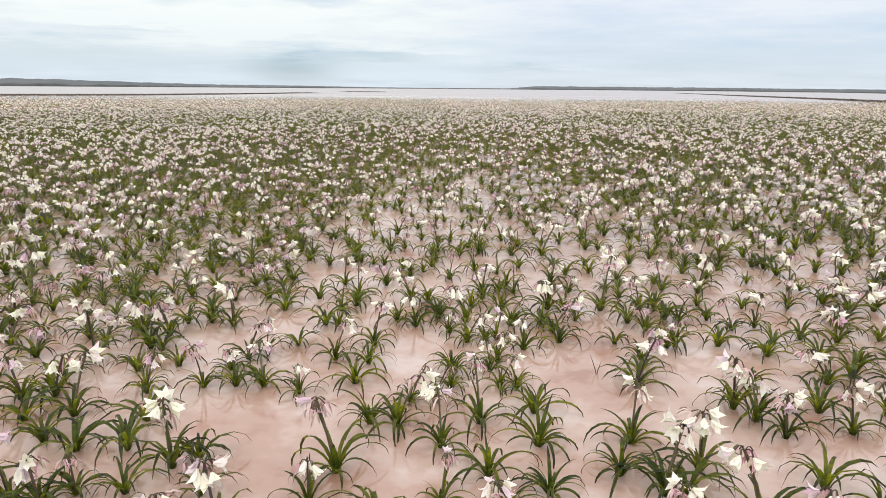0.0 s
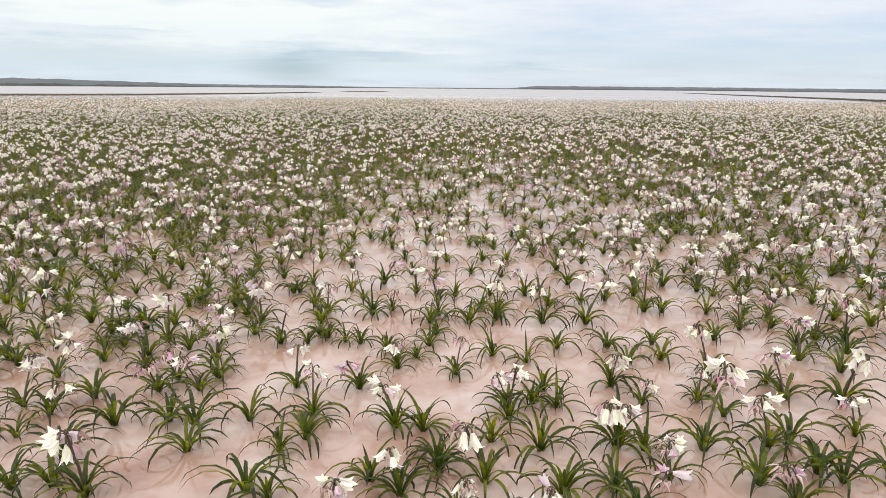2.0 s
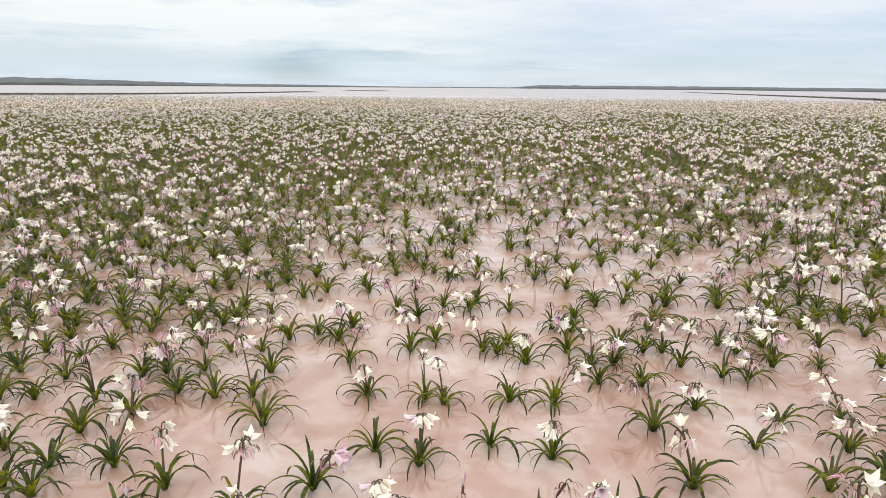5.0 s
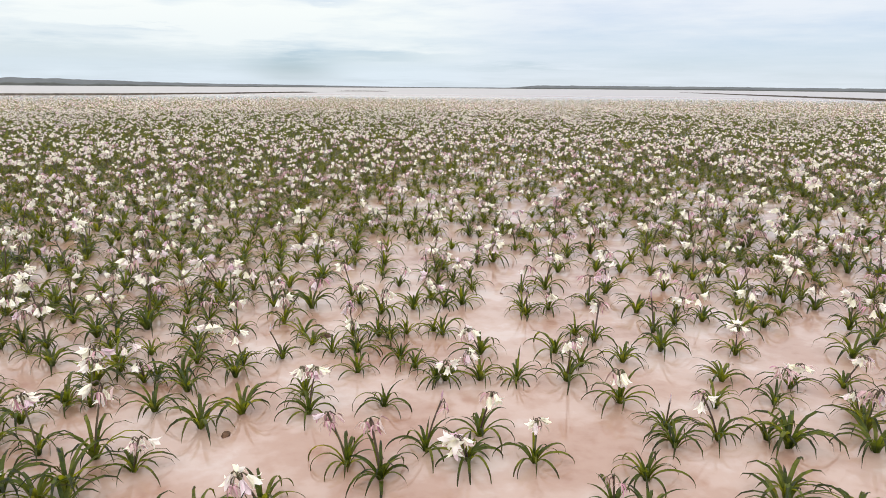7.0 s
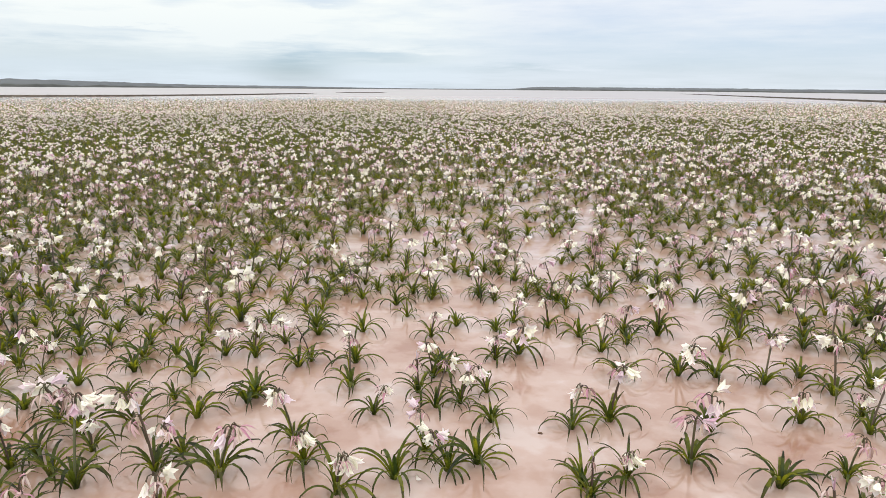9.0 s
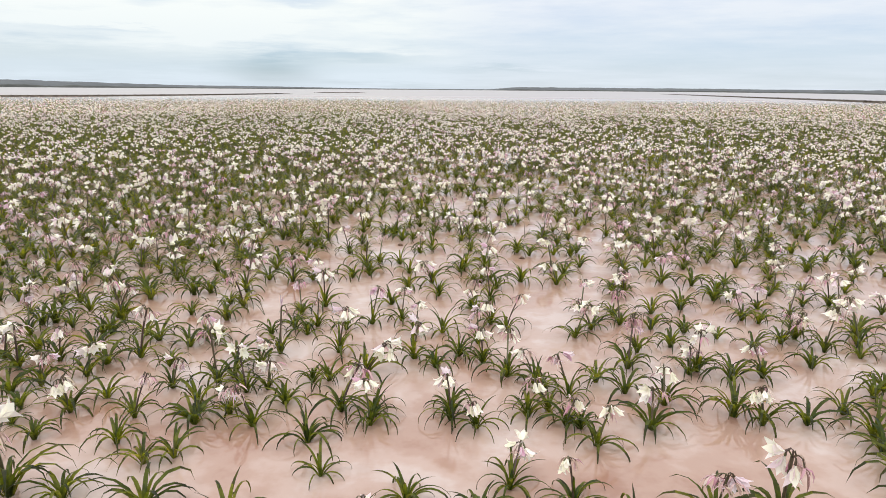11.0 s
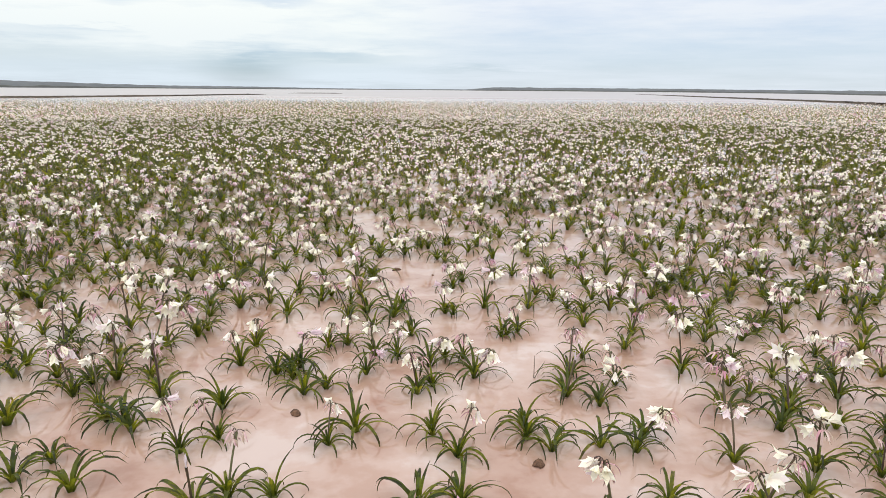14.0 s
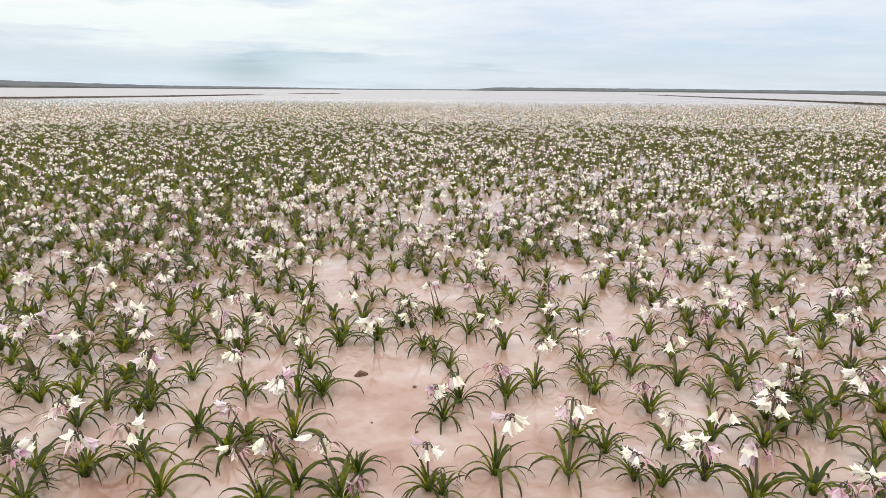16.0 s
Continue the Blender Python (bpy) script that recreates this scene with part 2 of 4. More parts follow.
def tube(path, radii, sides=6, mark=0):
    rows = []
    path = [Vector(p) for p in path]
    for k, p in enumerate(path):
        along = (path[min(k + 1, len(path) - 1)] - path[max(k - 1, 0)]).normalized()
        side = along.cross(Vector((0.3, 1, 0.2))).normalized()
        other = along.cross(side)
        for n in range(sides + 1):
            turn = 2 * math.pi * n / sides
            rows.append(p + (side * math.cos(turn) + other * math.sin(turn)) * radii[k])
    faces = grid_faces(len(path), sides + 1)
    return np.array([list(v) for v in rows]), faces, np.full(len(faces), mark)


def petal(length, width, open_at, steps, dice, mark):
    """One tepal from the throat at the origin, opening round the z axis and curling back at its tip."""
    rows, r, z = [], 0.004, 0.0
    for k in range(steps + 1):
        s = k / steps
        lean = radians(open_at * (0.22 + 0.7 * s**1.4) + (75 + 5 * dice) * s**4 + dice)
        wide = width * math.sin(math.pi * min(0.12 + 0.88 * s, 0.995)) ** 0.75 / 2
        ruffle = wide * (0.15 + 0.05 * dice * s)
        lean_over = 0.0022 * dice * s * s
        rows += [(r, lean_over + wide, z + ruffle), (r + wide * 0.12, lean_over, z), (r, lean_over - wide, z - ruffle + wide * 0.3)]
        r += math.sin(lean) * length / steps
        z += math.cos(lean) * length / steps
    faces = grid_faces(steps + 1, 3)
    return np.array(rows), faces, np.full(len(faces), mark)


def kite(length, width, open_at, steps, dice, mark):
    """A tepal with few faces, for the wide field."""
    rows, faces = [(0.004, 0, 0)], []
    for k in range(1, steps):
        s = k / steps
        lean = radians(open_at * (0.25 + 0.45 * s) + dice)
        wide = width * math.sin(math.pi * s) ** 0.6 / 2
        rows += [(math.sin(lean) * length * s, wide, math.cos(lean) * length * s), (math.sin(lean) * length * s, -wide, math.cos(lean) * length * s)]
    lean = radians(open_at * 0.85 + dice)
    rows.append((math.sin(lean) * length, 0, math.cos(lean) * length))
    faces.append((0, 1, 2))
    for k in range(steps - 2):
        a = 1 + 2 * k
        faces += [(a, a + 2, a + 3), (a, a + 3, a + 1)]
    faces.append((len(rows) - 3, len(rows) - 1, len(rows) - 2))
    return np.array(rows), np.array(faces), np.full(len(faces), mark)


def bloom(dice, open_at=48, length=0.080, width=0.034, steps=6, tube_sides=5, petals=6, make=petal):
    """An open trumpet flower on its long tube; the tube starts at the origin and nods outward along +x."""
    pieces, path = [], []
    reach = dice.uniform(0.025, 0.05)
    for k in range(4):
        s = k / 3
        path.append((reach * s, 0, 0.028 * math.sin(s * 2.4) - 0.02 * s * s))
    if tube_sides:
        pieces.append(tube(path, (0.0035, 0.003, 0.0035, 0.006), tube_sides, 1))
    nod = dice.uniform(98, 176)
    seat = Matrix.Translation(path[-1]) @ Matrix.Rotation(radians(nod), 4, "Y")
    for k in range(petals):
        shape = make(length * dice.uniform(0.88, 1.1), width * dice.uniform(0.85, 1.1), open_at * dice.uniform(0.7, 1.2), steps, dice.uniform(-5, 5), 0)
        pieces.append(moved(shape, seat @ Matrix.Rotation(2 * math.pi * k / petals + dice.uniform(-0.12, 0.12), 4, "Z")))
    return joined(pieces)


def limp(dice, strips=6, steps=4, tube_sides=4):
    """A spent flower: limp twisted strips that hang from a bent tube."""
    pieces, path, reach = [], [], dice.uniform(0.03, 0.055)
    for k in range(4):
        s = k / 3
        path.append((reach * s, 0, 0.02 * math.sin(s * 2.6) - 0.03 * s * s))
    if tube_sides:
        pieces.append(tube(path, (0.003, 0.0028, 0.003, 0.004), tube_sides, 1))
    for k in range(strips):
        shape = strap(dice.uniform(0.05, 0.09), dice.uniform(0.008, 0.015), dice.uniform(-40, -10), dice.uniform(-95, -75), 0.6, steps, 0.3, 0, dice.uniform(-1, 1))
        pieces.append(moved(shape, Matrix.Translation(path[-1]) @ Matrix.Rotation(dice.uniform(0, 6.28), 4, "Z") @ Matrix.Translation((0.003, 0, 0))))
    return joined(pieces)


def bud(dice):
    path = [(0, 0, 0), (0.006, 0, 0.02), (0.014, 0, 0.045), (0.019, 0, 0.07)]
    return tube(path, (0.003, 0.004, 0.0065, 0.0008), 5, 0)


# ---- the pan: water, shores and hills ----
def part(name, shape, materials, parent, m=None, label=""):
    made = new(name, mesh_of(name, shape, materials) if isinstance(shape, tuple) else shape)
    made.parent = parent
    if m is not None:
        made.matrix_basis = m
    return tagged(made, label)


def water_sheet():
    half = (1.5, 4.0, 9.0, 20.0, 45.0, 100.0, 250.0, 700.0, 1900.0, 4800.0)
    lines = [-v for v in reversed(half)] + [0.0] + list(half)
    places = [(x, 12 + y, 0.0) for y in lines for x in lines]
    faces = grid_faces(len(lines), len(lines))
    return np.array(places), faces, np.zeros(len(faces))


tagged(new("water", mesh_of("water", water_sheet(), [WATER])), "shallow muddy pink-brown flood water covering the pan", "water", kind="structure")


def between(a, table):
    """Values of a table by bearing, smoothly joined."""
    for (a0, *v0), (a1, *v1) in zip(table, table[1:]):
        if a <= a1:
            s = min(max((a - a0) / (a1 - a0), 0.0), 1.0)
            s = s * s * (3 - 2 * s)
            return [p + (q - p) * s for p, q in zip(v0, v1)]
    return list(table[-1][1:])


# bearing in degrees, distance of the shore and height of the rise behind it
SHORE = ((-180, 1100, 9), (-60, 1200, 14), (-33.5, 1500, 15.5), (-16, 1900, 7.5), (-1, 3500, 4.5), (4.2, 3300, 5.0), (7, 3000, 15.0), (19, 2500, 12.0), (27, 1500, 7.0), (34, 720, 4.2), (60, 700, 6), (180, 1100, 9))


def ridge(share, deep, rough, steps=1440):
    """A long low rise that rings the pan: shore, crest and back slope."""
    places = []
    for k in range(steps + 1):
        bearing = 360 * k / steps - 180
        a = radians(bearing)
        radius, h = between(bearing, SHORE)
        h = h * share * (1 + rough * noise.noise((bearing * 1.1, 3.1, share)) + 0.6 * rough * noise.noise((bearing * 5.0, 8.2, share)))
        for r, up in ((radius, -0.3), (radius + deep * 0.15, 0.7), (radius + deep * 0.5, 1.0), (radius + deep, 0.0)):
            places.append((r * math.sin(a), r * math.cos(a), h * up if up > 0 else up))
    faces = grid_faces(steps + 1, 4)
    return np.array(places), faces, np.zeros(len(faces))


tagged(new("bushland", mesh_of("bushland", ridge(0.34, 40, 0.35), [BUSH])), "dark grey-green bushland along the far shore", "bushland", kind="structure")
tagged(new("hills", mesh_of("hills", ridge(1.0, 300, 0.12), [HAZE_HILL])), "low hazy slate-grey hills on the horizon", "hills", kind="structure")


def grass_bank(line, wide, tall, count, seed):
    """A low muddy bank with dry grass tufts along a line of points."""
    dice = random.Random(seed)
    steps, places, pieces = 60, [], []
    line = [Vector((*p, 0)) for p in line]

    def at(s):
        k = min(int(s * (len(line) - 1)), len(line) - 2)
        return line[k].lerp(line[k + 1], s * (len(line) - 1) - k)

    for k in range(steps + 1):
        s = k / steps
        thin_out = min(1.0, 6 * s, 6 * (1 - s))
        p = at(s) + Vector((0, noise.noise((s * 9, seed, 0)) * wide, 0))
        w, h = wide * (0.35 + 0.65 * thin_out), tall * 0.7 * thin_out + 0.01
        places += [(p.x, p.y - w, -0.05), (p.x, p.y - w * 0.4, h), (p.x, p.y + w * 0.4, h), (p.x, p.y + w, -0.05)]
    faces = grid_faces(steps + 1, 4)[:, ::-1]
    pieces.append((np.array(places), faces, np.zeros(len(faces))))
    for _ in range(count):
        s = dice.uniform(0.01, 0.99)
        p = at(s) + Vector((0, noise.noise((s * 9, seed, 0)) * wide + dice.uniform(-0.8, 0.8) * wide, 0))
        size = tall * dice.uniform(0.5, 1.05) * min(1.0, 0.35 + 6 * s, 0.35 + 6 * (1 - s))
        for _ in range(4):
            blade = strap(size, size * 0.35, dice.uniform(60, 88), dice.uniform(10, 70), 1.5, 2, 0.0)
            pieces.append(moved(blade, Matrix.Translation(p) @ Matrix.Rotation(dice.uniform(0, 6.28), 4, "Z")))
    return joined(pieces)


for line, wide, tall, count, seed in (
    (((-115, 108), (-84, 127), (-66, 146), (-55, 185), (-51, 222), (-46, 245)), 1.6, 0.42, 900, 3),
    (((-52, 318), (-40, 326), (-30, 330)), 2.0, 0.4, 160, 5),
    (((150, 480), (105, 260), (88, 165), (80, 132), (86, 105)), 2.0, 0.5, 900, 7),
):
    tagged(new("grass_bank", mesh_of("grass_bank", grass_bank(line, wide, tall, count, seed), [BANK])), "low dark grassy mud bank standing out of the flood water", "bank", kind="structure")


# ---- lilies ----
dice = random.Random(11)
GOLDEN = 2.39996


def leaf_plan(dice, count):
    """Where the leaves of one rosette go: length, width, rise, fall, bend, turn, lean, twist."""
    rows, start = [], dice.uniform(0, 6.28)
    for k in range(count):
        inner = k / (count - 1)
        length = dice.uniform(0.23, 0.37) * (1.0 if inner < 0.7 else 0.8)
        rise = dice.uniform(56, 74) + 16 * inner
        fall = dice.uniform(-125, -70) + 130 * max(inner - 0.5, 0) * dice.uniform(0.3, 1.4)
        rows.append((length, dice.uniform(0.015, 0.020), min(rise, 86), fall, dice.uniform(1.1, 1.5), start + GOLDEN * k + dice.uniform(-0.3, 0.3), dice.uniform(-0.8, 0.8)))
    return rows


def rosette(plan, steps, fold, widen=1.0, keep=1):
    pieces = []
    for length, width, rise, fall, bend, turn, twist in plan[::keep]:
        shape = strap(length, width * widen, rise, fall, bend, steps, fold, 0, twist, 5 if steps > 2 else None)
        pieces.append(moved(shape, Matrix.Rotation(turn, 4, "Z") @ Matrix.Translation((0.008, 0, -0.02))))
    return pieces


def scape_path(dice, steps=5):
    tall, lean, turn = dice.uniform(0.20, 0.37), dice.uniform(0.02, 0.13), dice.uniform(0, 6.28)
    return [(math.cos(turn) * lean * (k / steps) ** 1.6, math.sin(turn) * lean * (k / steps) ** 1.6, -0.02 + (tall + 0.02) * k / steps) for k in range(steps + 1)]


# kind of head: 0 leaves alone, 1 fresh white, 2 spent pink, 3 buds
def head_plan(dice, kind):
    """The flowers of one head: what each is, its turn and its tip."""
    if kind == 1:
        heads = ["open"] * dice.choice((2, 2, 3, 3, 4, 4)) + ["limp"] * dice.choice((1, 2, 2, 3)) + ["blush"] * dice.choice((0, 0, 1))
    elif kind == 2:
        heads = ["limp"] * dice.choice((3, 4, 5)) + ["blush"] * dice.choice((0, 1, 1, 2))
    else:
        heads = ["limp"] * dice.choice((0, 1, 2)) + ["bud"] * dice.choice((2, 3))
    start = dice.uniform(0, 6.28)
    return [(what, start + 2 * math.pi * k / len(heads) + dice.uniform(-0.35, 0.35), dice.uniform(-38, 30)) for k, what in enumerate(heads)]


BLUSH = petal_material("blush_petal", ((0.0, (0.85, 0.77, 0.80)), (0.6, (0.80, 0.66, 0.72)), (1.0, (0.66, 0.40, 0.52))), 0.3)
TUBES = {}


def headed(name, shape, petals):
    """A flower's petals as one mesh, and the tube that bears them as another."""
    places, faces, marks = shape
    some, all_of = [], ((0, name, petals), (1, "flower_tube", STALK))
    for mark, called, look_of in all_of:
        used_places, numbers = np.unique(faces[marks == mark], return_inverse=True)
        some.append(mesh_of(called, (places[used_places], numbers.reshape(-1, 3), 0 * marks[marks == mark]), [look_of]))
    mesh = some[0]
    TUBES[mesh] = some[1]
    return mesh


OPEN_FLOWERS = [headed("flower", bloom(dice, open_at=dice.uniform(18, 72), length=0.088, width=0.032), WHITE) for _ in range(8)]
BLUSH_FLOWERS = [headed("flower", bloom(dice, open_at=dice.uniform(20, 42), length=0.088), BLUSH) for _ in range(3)]
LIMP_FLOWERS = [headed("spent_flower", limp(dice), WILTED) for _ in range(5)]
BUDS = [mesh_of("bud", bud(dice), [BLUSH]) for _ in range(2)]
NECK = mesh_of("neck", tube([(0, 0, -0.03), (0, 0, 0.01), (0.001, 0, 0.05), (0, 0.001, 0.085), (0, 0, 0.105)], (0.013, 0.013, 0.012, 0.008, 0.002), 7), [LEAF])
LEAVES = [mesh_of("leaf", strap(0.345, 0.0175, rise, fall, bend, 10, 0.4, 0, twist, 1), [LEAF, SHADED_TIP]) for rise, fall, bend, twist in (
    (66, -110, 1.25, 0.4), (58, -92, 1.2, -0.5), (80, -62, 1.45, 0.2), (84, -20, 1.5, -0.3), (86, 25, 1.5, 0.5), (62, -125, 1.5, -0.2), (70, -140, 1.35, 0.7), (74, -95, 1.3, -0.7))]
LABELS = {
    0: "green strap-leaved lily rosette without flowers standing in muddy water",
    1: "flowering lily with white trumpet flowers standing in muddy water",
    2: "lily with spent pink drooping flowers standing in muddy water",
    3: "lily with bare dark stalk and pink buds in muddy water",
}


def lily(kind, dice):
    """One lily: strap leaves, and for the flowering kinds a stalk with its flowers."""
    plant = tagged(new("lily"), LABELS[kind], "lily", "lilies in the flood water")
    count, start = dice.randint(13, 18), dice.uniform(0, 6.28)
    for k in range(count):
        inner = k / (count - 1)
        choices = (0, 1, 5, 6, 7) if inner < 0.6 else (2, 3, 7) if inner < 0.85 else (3, 4)
        scale = dice.uniform(0.64, 1.12) * (1.0 if inner < 0.75 else 0.85)
        turn = Matrix.Rotation(start + GOLDEN * k + dice.uniform(-0.3, 0.3), 4, "Z")
        part("leaf", LEAVES[dice.choice(choices)], None, plant, turn @ Matrix.Translation((0.008, 0, -0.02)) @ Matrix.Diagonal((scale, dice.uniform(0.8, 1.3), scale * dice.uniform(0.82, 1.08), 1)))
    part("neck", NECK, None, plant, Matrix.Rotation(start, 4, "Z") @ Matrix.Scale(dice.uniform(0.85, 1.2), 4))
    if kind:
        path = scape_path(dice)
        part("stalk", tube(path, (0.0075, 0.0068, 0.0062, 0.0058, 0.0055, 0.007), 6), [STALK], plant)
        for what, turn, tip in head_plan(dice, kind):
            mesh = dice.choice({"open": OPEN_FLOWERS, "blush": BLUSH_FLOWERS, "limp": LIMP_FLOWERS, "bud": BUDS}[what])
            size = dice.uniform(0.74, 1.04)
            seat = Matrix.Translation(path[-1]) @ Matrix.Rotation(turn, 4, "Z") @ Matrix.Rotation(radians(tip), 4, "Y") @ Matrix.Scale(size, 4)
            flower = part(mesh.name.split(".")[0], mesh, None, plant, seat)
            if mesh in TUBES:
                part("flower_tube", TUBES[mesh], None, flower)
    return plant


def plain_lily(kind, dice, level):
    """The same lily as one shape, for the wide field: level 1 near, 2 and 3 farther, 4 at the far edge."""
    plan = leaf_plan(dice, dice.randint(13, 17) if level == 1 else dice.randint(10, 13))
    if level == 4:
        pieces = [kite(length * 0.62, 0.036, 75 - rise * 0.6, 2, 0, 0) for length, width, rise, *_ in plan[:2]]
        pieces = [moved(shape, Matrix.Rotation(plan[k][5], 4, "Z")) for k, shape in enumerate(pieces)]
    else:
        steps, fold, keep = ((6, 0.35, 1), (4, 0.0, 1), (3, 0.0, 2))[level - 1]
        pieces = rosette(plan, steps, fold, (1.05, 1.5, 2.6)[level - 1], keep)
    if kind:
        path = scape_path(dice, (4, 2, 1, 1)[level - 1])
        if level < 4:
            pieces.append(tube(path, [0.0065] * len(path), (4, 3, 2)[level - 1], 1))
        heads = head_plan(dice, kind)
        for what, turn, tip in heads if level < 4 else heads[:3]:
            seat = Matrix.Translation(path[-1]) @ Matrix.Rotation(turn, 4, "Z") @ Matrix.Rotation(radians(tip), 4, "Y")
            if what == "limp" and level < 4:
                shape, mark = limp(dice, (6, 4, 2)[level - 1], (3, 2, 1)[level - 1], 3 if level == 1 else 0), 3
            elif what == "bud" and level < 3:
                shape, mark = tube(((0, 0, 0), (0.01, 0, 0.03), (0.019, 0, 0.07)), (0.003, 0.006, 0.001), 3), 4
            else:
                wide, long = (0.033, 0.035, 0.042, 0.066)[level - 1], (0.078, 0.078, 0.073, 0.092)[level - 1]
                shape = bloom(dice, dice.uniform(26, 62), long, wide, (3, 2, 2, 2)[level - 1], 3 if level == 1 else 0, (6, 6, 3, 1)[level - 1], kite)
                mark = {"open": 2, "blush": 4, "limp": 3, "bud": 4}[what]
            places, faces, marks = shape
            pieces.append(moved((places, faces, np.where(marks == 1, 1, mark)), seat))
    return joined(pieces)


def field(name, spots, level, label, seed, kinds=24):
    """Many lilies in one mesh. spots: rows of x, y, size, kind (-1: by chance)."""
    dice, many = random.Random(seed), np.random.default_rng(seed)
    stock = {kind: [plain_lily(kind, dice, level) for _ in range(kinds if kind < 2 else kinds // 2)] for kind in range(4)}
    spots = np.asarray(spots, float)
    by_chance = many.choice(4, len(spots), p=SHARES)
    kind = np.where(spots[:, 3] < 0, by_chance, spots[:, 3]).astype(int)
    which = many.integers(0, 10000, len(spots))
    turn, size = many.uniform(0, 6.28, len(spots)), spots[:, 2]
    all_places, all_faces, all_marks, start = [], [], [], 0
    for k in range(4):
        for n, (places, faces, marks) in enumerate(stock[k]):
            chosen = np.nonzero((kind == k) & (which % len(stock[k]) == n))[0]
            if not len(chosen):
                continue
            c, s = np.cos(turn[chosen])[:, None], np.sin(turn[chosen])[:, None]
            scale = size[chosen][:, None]
            x = (places[:, 0] * c - places[:, 1] * s) * scale + spots[chosen, 0][:, None]
            y = (places[:, 0] * s + places[:, 1] * c) * scale + spots[chosen, 1][:, None]
            z = places[:, 2] * scale * many.uniform(0.85, 1.15, (len(chosen), 1))
            all_places.append(np.stack([x, y, z], -1).reshape(-1, 3))
            all_faces.append((faces[None] + (np.arange(len(chosen)) * len(places))[:, None, None] + start).reshape(-1, 3))
            all_marks.append(np.tile(marks, len(chosen)))
            start += len(chosen) * len(places)
    shape = np.concatenate(all_places), np.concatenate(all_faces), np.concatenate(all_marks)
    return tagged(new(name, mesh_of(name, shape, [LEAF, STALK, WHITE, WILTED, BLUSH, SHADED_TIP], smooth=level < 3)), label, "lily field", kind="stuff")


SHARES = (0.16, 0.63, 0.18, 0.03)
SPOTS = []


def bed(spots):
    """Lilies that stand along the way: x, y, size and kind of head."""
    SPOTS.extend((x, y, size**0.65, kind or dice.choice((0, 0, 0, 0, 0, 0, 1))) for x, y, size, kind in spots)


bed([
    (-1.87, 2.75, 0.92, 1), (-2.02, 2.77, 0.95, 2), (0.28, 2.80, 0.82, 1), (-0.65, 2.81, 0.98, 1), (-0.03, 2.82, 0.75, 2), (-1.77, 2.87, 0.76, 2),
    (0.49, 2.93, 0.85, 0), (1.04, 2.94, 1.12, 1), (1.16, 2.96, 1.30, 0), (1.85, 3.02, 1.30, 0), (0.20, 3.09, 1.12, 0), (-0.57, 3.10, 1.30, 2),
    (0.87, 3.11, 1.15, 0), (-1.41, 3.12, 1.30, 1), (1.29, 3.17, 1.20, 1), (-1.30, 3.19, 1.04, 0), (-1.99, 3.27, 1.30, 0), (-1.72, 3.29, 1.30, 0),
    (-2.21, 3.36, 1.17, 0), (-0.04, 3.36, 0.93, 1), (0.49, 3.39, 1.20, 0), (1.00, 3.43, 1.24, 1), (1.89, 3.51, 0.92, 1), (-0.30, 3.60, 1.07, 0),
])
bed([
    (-2.47, 3.60, 1.30, 0), (-0.46, 3.62, 0.99, 0), (-1.76, 3.62, 1.30, 0), (0.18, 3.64, 1.13, 1), (-2.21, 3.66, 1.23, 1), (1.81, 3.71, 1.30, 1),
    (0.51, 3.78, 1.17, 0), (2.24, 3.83, 1.30, 0), (-2.65, 3.87, 1.11, 1), (1.74, 3.87, 1.27, 1), (-0.24, 3.90, 0.72, 2), (-0.09, 3.90, 0.72, 2),
    (-2.47, 3.92, 1.30, 1), (-1.92, 3.98, 0.72, 1), (-0.95, 4.00, 0.74, 1), (-1.59, 4.07, 0.72, 2), (-1.39, 4.10, 0.90, 0), (-1.21, 4.10, 1.00, 0),
    (0.01, 4.11, 0.72, 0), (0.33, 4.12, 0.72, 1), (0.44, 4.13, 0.74, 0), (1.23, 4.17, 1.30, 1), (-0.62, 4.17, 1.08, 0), (-2.56, 4.20, 1.16, 0),
])
bed([
    (1.97, 4.20, 1.10, 0), (-2.13, 4.32, 1.02, 0), (0.03, 4.34, 0.78, 0), (-1.50, 4.36, 0.72, 1), (2.74, 4.36, 1.30, 0), (1.30, 4.37, 0.95, 0),
    (0.28, 4.39, 0.72, 1), (0.01, 4.40, 0.90, 0), (-1.88, 4.41, 0.95, 0), (-2.49, 4.46, 1.08, 0), (-0.57, 4.50, 0.87, 0), (-2.96, 4.54, 1.01, 2),
    (-1.44, 4.56, 1.00, 2), (0.34, 4.57, 0.82, 1), (-0.82, 4.57, 0.90, 1), (-1.32, 4.63, 0.72, 1), (1.38, 4.63, 0.88, 1), (2.69, 4.69, 1.19, 0),
    (-2.12, 4.70, 0.95, 0), (2.33, 4.73, 1.17, 0), (-2.22, 4.74, 1.30, 0), (-3.30, 4.78, 1.07, 1), (0.55, 4.80, 0.87, 0), (-1.14, 4.83, 0.90, 0),
])
